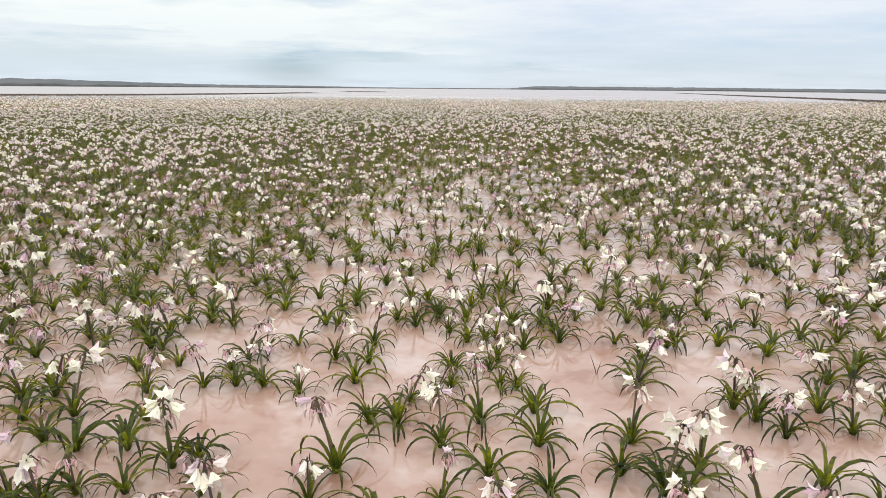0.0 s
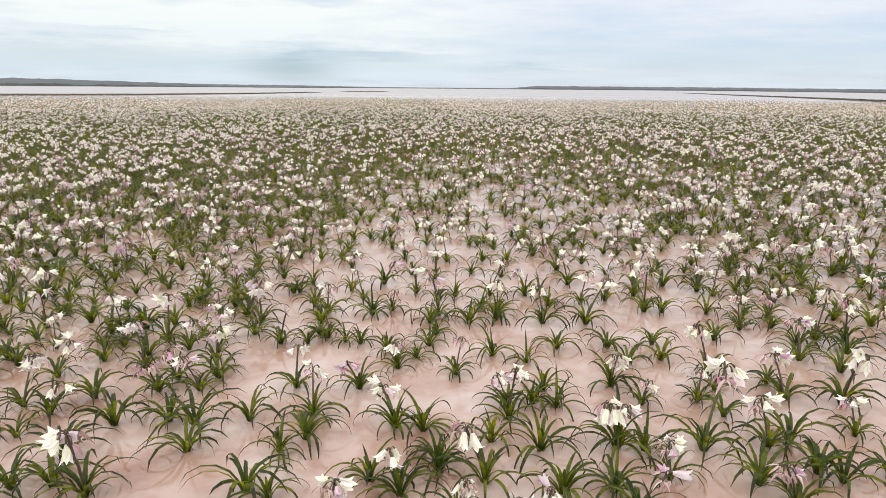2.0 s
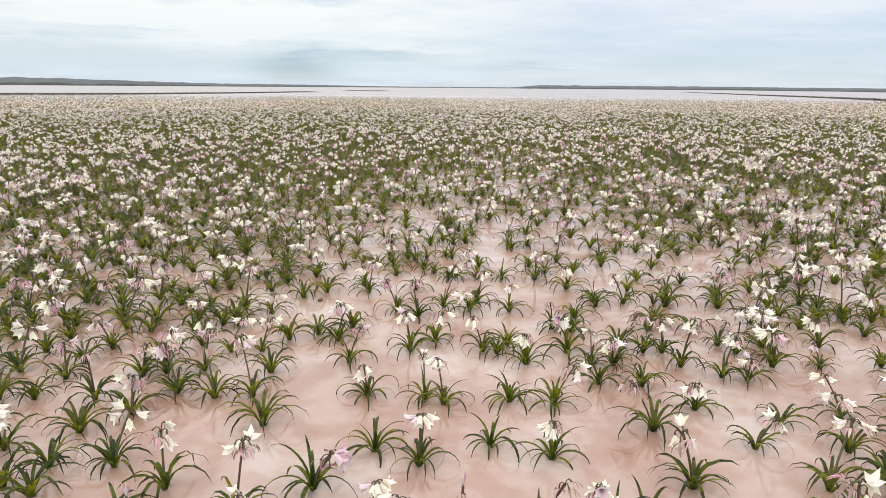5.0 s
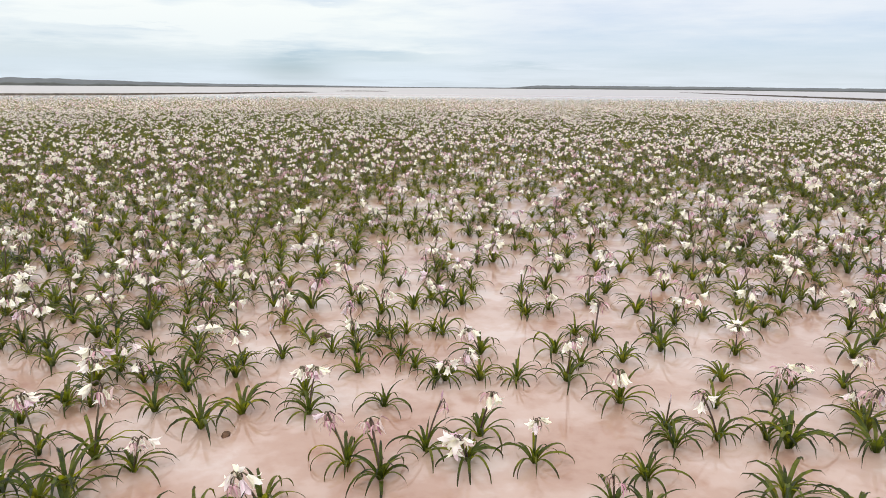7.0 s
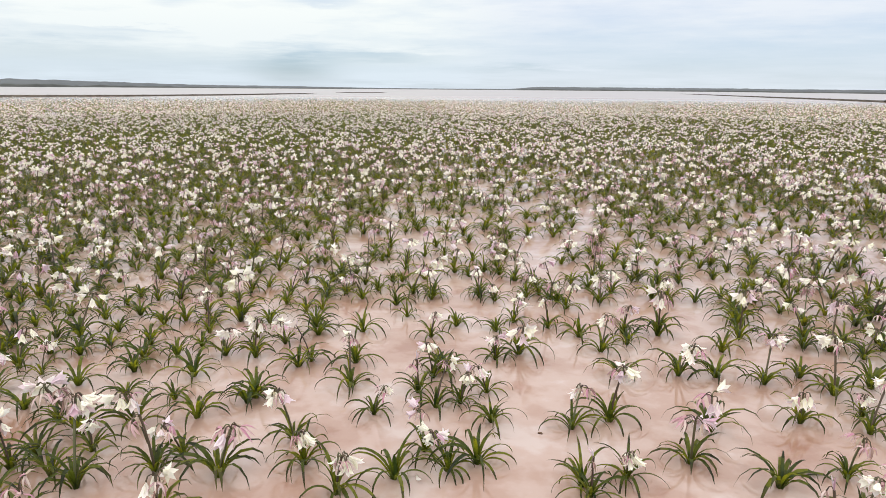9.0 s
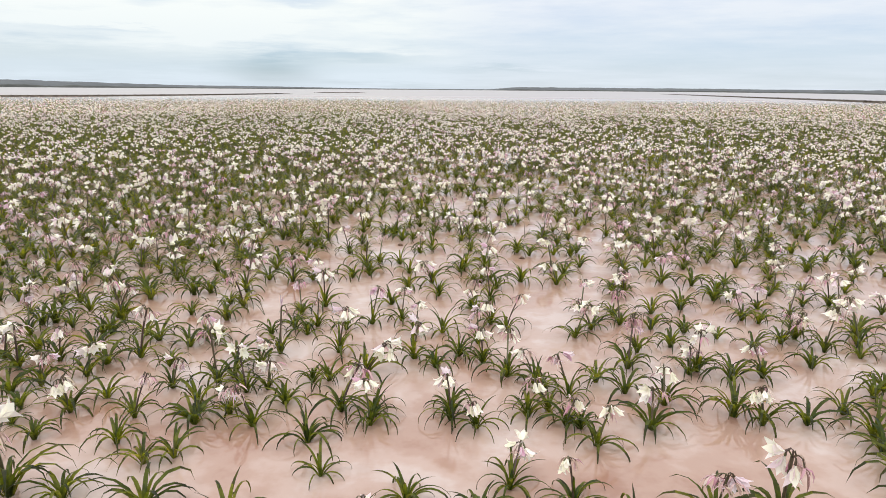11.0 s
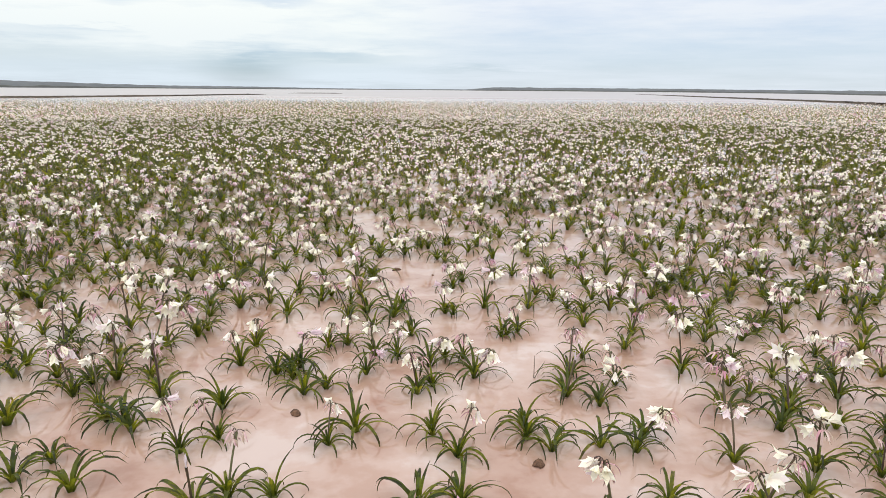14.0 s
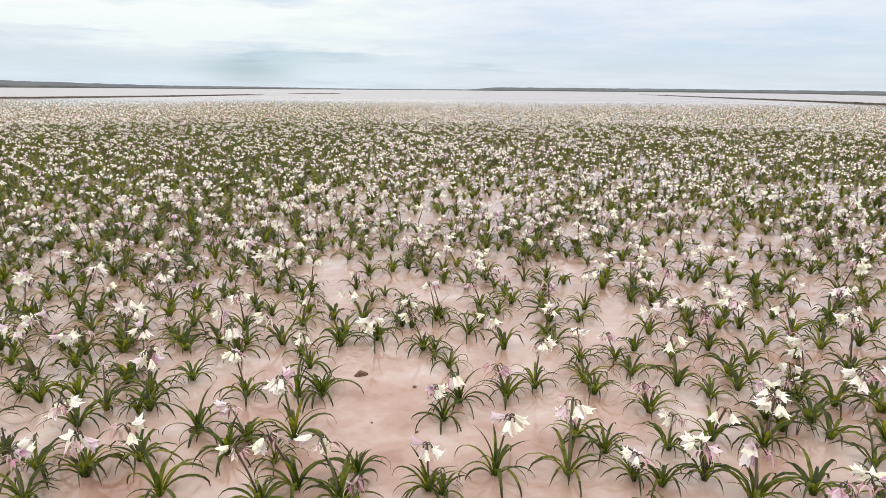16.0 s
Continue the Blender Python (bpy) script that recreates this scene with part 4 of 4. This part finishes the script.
bed([
    (0.42, 19.12, 0.72, 2), (-0.82, 19.12, 1.06, 1), (-1.51, 19.12, 0.99, 2), (3.54, 19.17, 0.97, 1), (-0.26, 19.18, 0.92, 0), (-1.64, 19.18, 0.72, 0),
    (0.60, 19.30, 0.72, 1), (2.73, 19.30, 1.03, 0), (-2.67, 19.31, 0.94, 0), (2.59, 19.32, 1.02, 0), (1.74, 19.37, 0.72, 0), (0.15, 19.44, 0.84, 0),
    (-2.04, 19.44, 1.02, 0), (3.16, 19.47, 0.72, 0), (-1.91, 19.50, 1.02, 0), (-1.60, 19.54, 0.93, 0), (-3.29, 19.58, 0.87, 0), (1.86, 19.58, 0.79, 2),
    (1.75, 19.59, 0.85, 1), (0.69, 19.66, 0.72, 0), (3.31, 19.67, 0.74, 0), (-0.13, 19.69, 0.72, 0), (-2.98, 19.77, 0.87, 0), (2.57, 19.80, 1.08, 0),
])
bed([
    (2.90, 19.81, 0.89, 0), (1.28, 19.82, 1.09, 0), (0.49, 19.86, 0.76, 0), (0.56, 19.87, 0.72, 0), (0.09, 19.87, 1.15, 1), (-1.25, 19.89, 1.18, 2),
    (2.31, 19.89, 1.23, 2), (0.95, 19.90, 1.02, 0), (-0.93, 19.91, 0.72, 0), (-1.06, 19.94, 0.83, 1), (0.66, 20.01, 1.03, 1), (-0.69, 20.05, 0.99, 0),
    (-0.53, 20.12, 1.00, 0), (-2.49, 20.17, 0.94, 0), (-2.62, 20.17, 0.72, 0), (1.42, 20.18, 0.94, 0), (2.03, 20.20, 1.09, 1), (-0.14, 20.21, 0.92, 0),
    (1.31, 20.26, 1.04, 1), (0.38, 20.27, 1.09, 0), (-2.09, 20.28, 1.09, 1), (-1.78, 20.30, 0.87, 1), (-1.50, 20.33, 1.22, 0), (-1.35, 20.36, 0.84, 0),
])
bed([
    (2.71, 20.40, 0.81, 2), (2.08, 20.42, 0.95, 1), (0.44, 20.47, 1.05, 0), (1.64, 20.47, 0.92, 0), (2.33, 20.48, 1.08, 0), (-0.60, 20.48, 1.08, 3),
    (0.64, 20.50, 0.97, 0), (3.76, 20.54, 0.87, 0), (-0.25, 20.58, 0.91, 0), (-0.47, 20.61, 0.92, 2), (-1.25, 20.68, 1.08, 0), (2.51, 20.73, 1.04, 0),
    (-1.58, 20.78, 1.03, 0), (2.13, 20.84, 0.82, 1), (0.66, 20.94, 0.87, 1), (3.24, 20.94, 1.04, 1), (-1.47, 20.95, 0.72, 0), (1.64, 20.96, 0.91, 0),
    (-2.04, 20.96, 1.10, 0), (1.18, 20.98, 0.89, 0), (1.46, 21.02, 1.02, 0), (-0.84, 21.03, 0.82, 1), (-0.05, 21.09, 0.72, 0), (3.17, 21.12, 0.72, 0),
])
bed([
    (1.06, 21.12, 0.92, 0), (1.74, 21.13, 0.84, 1), (2.56, 21.17, 1.13, 0), (-0.67, 21.17, 0.72, 2), (0.53, 21.19, 0.92, 0), (0.09, 21.24, 1.13, 0),
    (-1.19, 21.27, 0.98, 0), (-2.17, 21.30, 1.06, 0), (-1.94, 21.38, 1.29, 0), (3.45, 21.40, 1.26, 1), (-1.38, 21.40, 0.90, 0), (-2.38, 21.43, 0.98, 1),
    (1.59, 21.52, 0.78, 0), (-0.75, 21.55, 1.12, 0), (3.16, 21.58, 1.30, 1), (-1.51, 21.60, 0.82, 1), (2.60, 21.63, 0.73, 2), (1.41, 21.66, 1.14, 3),
    (-2.57, 21.70, 0.90, 1), (-0.28, 21.74, 1.03, 0), (-1.74, 21.75, 0.98, 1), (-0.15, 21.82, 0.72, 0), (1.78, 21.83, 0.73, 1), (0.55, 21.84, 0.81, 1),
])
bed([
    (2.90, 21.91, 0.78, 0), (3.68, 21.91, 0.96, 2), (1.49, 21.95, 1.01, 2), (0.84, 21.97, 0.88, 1), (-0.39, 21.98, 0.85, 0), (2.30, 22.01, 1.04, 0),
    (-1.35, 22.01, 0.81, 1), (0.10, 22.05, 0.84, 2), (-1.99, 22.06, 1.04, 0), (-0.52, 22.07, 0.81, 0), (2.57, 22.14, 1.10, 0), (2.73, 22.16, 0.73, 1),
    (0.54, 22.17, 0.97, 0), (-0.37, 22.18, 0.89, 0), (-0.43, 22.19, 0.95, 2), (-0.80, 22.23, 1.11, 0), (3.12, 22.24, 0.72, 0), (4.15, 22.25, 0.90, 0),
    (3.42, 22.27, 0.85, 1), (1.67, 22.30, 0.80, 2), (0.79, 22.31, 0.83, 1), (-1.45, 22.35, 1.13, 1), (0.66, 22.35, 0.72, 0), (3.83, 22.36, 1.03, 0),
])
bed([
    (0.31, 22.36, 0.78, 1), (0.14, 22.38, 0.84, 1), (-1.72, 22.42, 0.72, 1), (2.04, 22.47, 0.98, 0), (-2.55, 22.50, 1.00, 1), (-0.22, 22.57, 0.83, 1),
    (-0.77, 22.59, 0.92, 1), (2.72, 22.61, 0.93, 0), (-0.08, 22.61, 0.72, 0), (3.03, 22.62, 0.86, 1), (4.61, 22.70, 0.98, 0), (1.13, 22.76, 0.85, 0),
    (2.19, 22.77, 0.84, 1), (1.18, 22.80, 0.73, 0), (3.46, 22.80, 0.87, 1), (0.41, 22.80, 0.92, 3), (2.65, 22.80, 0.95, 2), (-3.17, 22.81, 1.09, 0),
    (-1.28, 22.83, 1.21, 1), (1.28, 22.88, 0.72, 1), (-2.52, 22.91, 0.90, 0), (0.10, 22.94, 0.75, 0), (-1.24, 22.96, 0.72, 0), (-1.87, 22.98, 1.16, 1),
])
bed([
    (1.85, 22.98, 0.99, 0), (4.20, 22.99, 0.98, 1), (3.42, 23.04, 1.06, 0), (3.95, 23.11, 0.97, 1), (-2.37, 23.18, 1.08, 0), (2.36, 23.20, 1.25, 1),
    (3.02, 23.22, 1.05, 0), (-0.13, 23.25, 0.90, 1), (2.70, 23.26, 1.22, 0), (0.26, 23.27, 1.16, 1), (-1.74, 23.28, 1.12, 0), (-1.32, 23.32, 1.01, 1),
    (0.78, 23.32, 0.72, 0), (1.94, 23.36, 0.86, 0), (0.71, 23.36, 0.81, 1), (-0.67, 23.37, 1.30, 0), (0.02, 23.40, 1.20, 1), (2.19, 23.41, 1.08, 0),
    (1.81, 23.42, 0.86, 0), (1.47, 23.49, 1.24, 1), (1.07, 23.50, 1.12, 1), (0.33, 23.52, 0.84, 0), (3.74, 23.53, 1.17, 0), (-2.00, 23.53, 0.85, 1),
])
bed([
    (-1.12, 23.55, 1.30, 1), (-1.41, 23.62, 1.18, 0), (-0.14, 23.66, 0.88, 0), (-0.89, 23.70, 1.14, 1), (1.73, 23.71, 1.01, 0), (2.11, 23.73, 0.83, 1),
    (-2.20, 23.75, 0.72, 0), (2.69, 23.75, 1.21, 1), (-0.42, 23.75, 1.22, 0), (2.41, 23.83, 1.09, 1), (-2.39, 23.84, 0.82, 0), (4.11, 23.85, 0.77, 0),
    (1.61, 23.90, 0.83, 1), (-0.35, 23.91, 0.94, 2), (-0.08, 23.93, 1.24, 1), (-0.67, 24.02, 1.19, 0), (-1.95, 24.03, 1.09, 0), (-1.43, 24.12, 1.17, 0),
    (0.82, 24.13, 0.85, 1), (3.98, 24.14, 0.79, 1), (3.68, 24.16, 1.30, 0), (2.16, 24.20, 1.14, 2), (3.43, 24.26, 1.28, 1), (-1.12, 24.27, 0.72, 0),
])
bed([
    (3.03, 24.30, 0.99, 0), (-1.07, 24.32, 1.06, 0), (3.21, 24.32, 0.76, 0), (3.11, 24.32, 0.88, 1), (-2.77, 24.38, 0.91, 0), (0.94, 24.38, 1.01, 0),
    (2.65, 24.40, 0.98, 0), (1.26, 24.44, 1.14, 2), (-1.83, 24.46, 1.15, 0), (1.87, 24.48, 0.94, 0), (0.01, 24.50, 1.27, 0), (-0.15, 24.50, 1.16, 0),
    (-1.60, 24.51, 1.30, 0), (-0.50, 24.51, 1.06, 1), (2.90, 24.52, 1.14, 0), (-1.14, 24.56, 0.99, 1), (-2.04, 24.59, 0.80, 0), (1.48, 24.59, 0.94, 1),
    (2.50, 24.60, 1.12, 1), (1.85, 24.68, 1.10, 0), (2.94, 24.76, 1.06, 0), (3.86, 24.77, 1.30, 1), (2.22, 24.78, 1.01, 0), (-0.94, 24.79, 1.01, 0),
])
bed([
    (-1.69, 24.91, 0.95, 0), (0.90, 24.96, 0.75, 0), (3.20, 24.98, 1.11, 0), (-0.14, 24.98, 0.88, 1), (1.91, 25.05, 0.78, 0), (2.19, 25.08, 0.79, 1),
    (2.64, 25.11, 0.82, 0), (-2.38, 25.11, 1.17, 0), (-0.73, 25.23, 1.30, 1), (0.80, 25.24, 0.91, 0), (3.01, 25.27, 1.00, 2), (-1.92, 25.30, 1.30, 0),
    (0.71, 25.33, 1.06, 1), (4.30, 25.33, 1.11, 1), (-1.17, 25.37, 1.26, 0), (3.55, 25.39, 1.21, 0), (0.04, 25.43, 1.08, 0), (1.79, 25.43, 1.10, 0),
    (-1.28, 25.55, 1.01, 0), (0.33, 25.56, 1.30, 0), (-2.30, 25.57, 0.93, 1), (3.86, 25.57, 1.27, 1), (2.99, 25.59, 0.90, 0), (2.65, 25.65, 1.03, 1),
])
bed([
    (4.64, 25.66, 1.02, 0), (4.18, 25.67, 0.98, 0), (1.10, 25.68, 0.99, 0), (-2.63, 25.77, 0.97, 0), (-0.82, 25.83, 1.03, 1), (-1.68, 25.85, 1.23, 0),
    (-2.12, 25.86, 1.11, 0), (-0.34, 25.92, 1.03, 1), (-1.28, 25.94, 1.30, 0), (2.12, 25.97, 0.91, 0), (0.84, 26.05, 1.04, 1), (3.50, 26.06, 0.98, 1),
    (-1.93, 26.06, 1.13, 1), (0.89, 26.11, 0.90, 0), (-0.66, 26.20, 0.93, 0), (1.42, 26.21, 0.92, 0), (3.37, 26.23, 1.00, 0), (0.59, 26.29, 1.08, 0),
    (3.20, 26.30, 1.00, 0), (2.26, 26.32, 0.96, 1), (-0.81, 26.32, 0.95, 0), (-1.27, 26.33, 0.97, 0), (5.07, 26.39, 1.30, 0), (1.28, 26.46, 0.95, 2),
])
bed([
    (1.59, 26.52, 0.97, 0), (-1.67, 26.52, 1.01, 1), (1.88, 26.57, 0.82, 0), (0.23, 26.61, 0.97, 2), (4.95, 26.65, 1.16, 1), (4.09, 26.67, 1.10, 0),
    (-0.46, 26.68, 1.16, 0), (3.10, 26.68, 0.87, 2), (-1.87, 26.71, 0.87, 2), (-2.93, 26.73, 0.93, 0), (-2.36, 26.79, 0.90, 0), (-2.75, 26.79, 1.11, 0),
    (2.90, 26.83, 0.88, 1), (-2.27, 27.21, 0.94, 0), (-3.37, 27.23, 1.00, 0), (4.76, 27.33, 1.22, 0), (-1.33, 27.35, 0.92, 0), (2.76, 27.36, 0.93, 0),
    (0.14, 27.57, 1.10, 0), (5.20, 27.58, 1.07, 1), (1.46, 27.63, 0.93, 1), (4.19, 27.96, 1.05, 1), (-0.15, 28.31, 1.01, 0), (-0.73, 28.42, 1.03, 0),
])
bed([
    (-1.18, 21.72, 1.20, 3), (0.45, 21.73, 1.00, 1), (1.07, 21.26, 1.10, 0), (2.32, 21.37, 1.10, 1), (2.54, 21.79, 1.00, 2), (-1.57, 22.01, 1.20, 1), (-1.71, 21.95, 1.20, 2), (-1.28, 21.39, 1.30, 0), (-0.35, 11.38, 1.00, 2), (-1.82, 11.24, 1.20, 0), (1.57, 11.28, 1.10, 0), (0.34, 7.94, 1.10, 0), (-2.31, 8.39, 1.10, 0),
])

# the lilies next to the way are plants of their own; the rest of the field joins up
SPOTS.sort(key=lambda s: (abs(s[0] - 0.012 * max(s[1] - 8, 0)), s[1]))
THINGS = 300
stock = {kind: [lily(kind, dice) for _ in range(10 if kind < 2 else 6)] for kind in range(4)}
used = {kind: 0 for kind in range(4)}
for x, y, size, kind in SPOTS[:THINGS]:
    m = pose(x, y, 0, dice.uniform(-4, 4), dice.uniform(-4, 4), dice.uniform(0, 360)) @ Matrix.Scale(size * dice.uniform(0.93, 1.06), 4)
    plants = stock[kind]
    if used[kind] < len(plants):
        plant = plants[used[kind]]
    else:
        plant = copy_thing(dice.choice(plants), m)
    plant.matrix_basis = m
    tagged(plant, ("small " if size < 0.82 else "large " if size > 1.15 else "") + LABELS[kind])
    used[kind] += 1

# scatter for the rest: nothing within a hand of a placed lily, and none where the way is already planted
many = np.random.default_rng(4)
placed = np.array([s[:2] for s in SPOTS])


def smooth(x, a, b):
    s = min(max((x - a) / (b - a), 0.0), 1.0)
    return s * s * (3 - 2 * s)


def planted(x, y):
    """Whether a place lies in a stretch whose lilies are all placed above."""
    side = 1.1 if 9.6 < y < 10.3 or 15.8 < y < 16.5 else 0.0
    return 2.9 < y < 25.2 and -1.75 + side / 2 < x - 0.03 * max(y - 10, 0) < 2.2 - side


def edge(x):
    """How far the lilies reach before open water begins."""
    return 140 + 7 * noise.noise((x * 0.03, 2.2, 0)) + (0.42 * (x + 25) if x < -25 else 0.0) - (0.3 * (x - 45) if x > 45 else 0.0)


rows = {1: SPOTS[THINGS:], 2: [], 3: [], 4: []}
step = 0.285
for gy in np.arange(1.0, 165.0, step):
    half = 0.67 * max(gy, 2.0) + 1.2
    for gx in np.arange(-half - 1.0, half + 1.0, step):
        x, y = gx + many.uniform(-0.5, 0.5) * step, gy + many.uniform(-0.5, 0.5) * step
        clump = noise.noise((x * 0.35, y * 0.35, 0.7)) + 0.6 * noise.noise((x * 1.1, y * 1.1, 4.2))
        green = smooth(-x, 0.5, 2.5) * (1 - smooth(-x, 12, 28))
        if many.uniform() > (0.74 if y < 34 else 0.66) + 0.42 * green + (0.5 - 0.2 * green) * clump or y > edge(x):
            continue
        if many.uniform() > min(1.0, max(0.0, (edge(x) - y) / 85)) ** 1.15:
            continue
        if planted(x, y):
            continue
        if y < 30 and len(placed) and np.min(((placed - (x, y)) ** 2).sum(1)) < 0.22**2:
            continue
        near = min(math.hypot(x - 0.03 * max(t - 10, 0), y - t) for t in (0, 5, 10, 15, 20.2))
        row = (x, y, float(np.clip(many.normal(0.95, 0.13), 0.65, 1.25)), 0 if many.uniform() < max(0.42 * green, 0.24 * smooth(abs(x), 3, 10), 0.34 if near < 9 else 0.0) else -1)
        rows[1 if near < 4.0 else 2 if near < 12 else 3 if near < 42 else 4].append(row)

# the field goes on beside and behind the way
for _ in range(5500):
    x, y = many.uniform(-16, 16), many.uniform(-7, 24)
    half = 0.67 * max(y, 2.0) + 1.2
    if y > 1.0 and abs(x) < half + 1.0 or math.hypot(x, y) < 0.6:
        continue
    if many.uniform() < 0.8 + 0.5 * noise.noise((x * 0.35, y * 0.35, 0.7)):
        rows[3].append((x, y, float(np.clip(many.normal(1.0, 0.13), 0.7, 1.3)), -1))

field("lily_field_near", rows[1], 1, "dense white-flowered lilies standing in pink muddy water", 21)
field("lily_field_middle", rows[2], 2, "dense field of white-flowered lilies in flood water", 22)
field("lily_field_far", rows[3], 3, "far carpet of white-flowered lilies in flood water", 23)
field("lily_field_edge", rows[4], 4, "farthest white-flowered lilies thinning out towards open water", 24)


# ---- small things on the water ----
def clod(size, seed):
    """A lump of mud and roots, half sunk."""
    bm = bmesh.new()
    bmesh.ops.create_icosphere(bm, subdivisions=3, radius=size * 0.72)
    for v in bm.verts:
        push = 1 + 0.55 * noise.noise(v.co * (1.6 / size) + Vector((seed, 0, 0))) + 0.25 * noise.noise(v.co * (5 / size) + Vector((0, seed, 0)))
        v.co = Vector((v.co.x * push * 1.3, v.co.y * push, v.co.z * push * 0.55))
    mesh = bpy.data.meshes.new("mud_clod")
    bm.to_mesh(mesh)
    bm.free()
    mesh.materials.append(CLOD)
    mesh.polygons.foreach_set("use_smooth", np.full(len(mesh.polygons), True))
    return mesh


for n, (x, y, size) in enumerate(((-0.98, 13.32, 0.05), (0.25, 24.85, 0.045), (0.64, 24.63, 0.018), (0.37, 24.11, 0.010), (-0.70, 24.04, 0.045), (-2.2, 25.02, 0.06), (0.65, 23.98, 0.014), (1.08, 20.85, 0.04), (-0.29, 21.47, 0.04), (0.45, 14.49, 0.014), (-0.62, 15.20, 0.018), (-1.24, 11.78, 0.03), (0.45, 8.25, 0.012))):
    thing = new("mud_clod", clod(size, n * 1.7))
    thing.matrix_basis = pose(x, y, size * 0.15, 0, 0, 37 * n)
    tagged(thing, "dark wet clod of mud and roots lying in the water", "clod", "clods in the water")

for x, y, long, turn in ((1.70, 14.10, 0.17, -14), (-2.34, 12.81, 0.16, 4), (1.74, 14.08, 0.15, -8), (-1.83, 18.24, 0.13, 3), (-1.88, 9.88, 0.14, 2), (-0.69, 19.45, 0.07, 0)):
    fallen = new("fallen_leaf", mesh_of("fallen_leaf", strap(long, 0.02, 12, -14, 1.0, 6, 0.2), [STALK]))
    fallen.matrix_basis = pose(x, y, 0.006, 0, 0, turn)
    tagged(fallen, "dead brown lily leaf floating on the water", "leaf", "dead leaves on the water")
for n, (x, y) in enumerate(((-0.22, 13.95), (-3.1, 15.7))):
    shape = petal(0.085, 0.034, 60, 5, 20, 0)
    thing = new("fallen_petal", mesh_of("fallen_petal", moved(shape, pose(0, 0, 0.03, 0, 65, 0)), [WHITE]))
    thing.matrix_basis = pose(x, y, 0.0, 0, 0, 70 + 120 * n)
    tagged(thing, "white fallen lily petal floating on the water", "petal", "petals on the water")


def twig(dice):
    """A dry forked stalk that stands out of the water."""
    pieces = []
    for k in range(dice.choice((2, 3))):
        tall, lean, turn = dice.uniform(0.10, 0.19), dice.uniform(0.02, 0.08), dice.uniform(0, 6.28)
        path = [(math.cos(turn) * lean * s, math.sin(turn) * lean * s * 0.6, -0.01 + tall * s ** 0.9) for s in (0, 0.3, 0.65, 1.0)]
        pieces.append(tube(path, (0.0035, 0.003, 0.0025, 0.001), 5))
    return joined(pieces)


for x, y in ((1.01, 4.38), (1.25, 21.95), (-1.28, 18.90), (2.96, 23.88), (-0.26, 12.74), (-0.37, 7.70)):
    thing = new("dry_twig", mesh_of("dry_twig", twig(dice), [STALK]))
    thing.matrix_basis = pose(x, y, 0)
    tagged(thing, "thin dry forked brown stalk standing in the water", "twig", "twigs in the water")
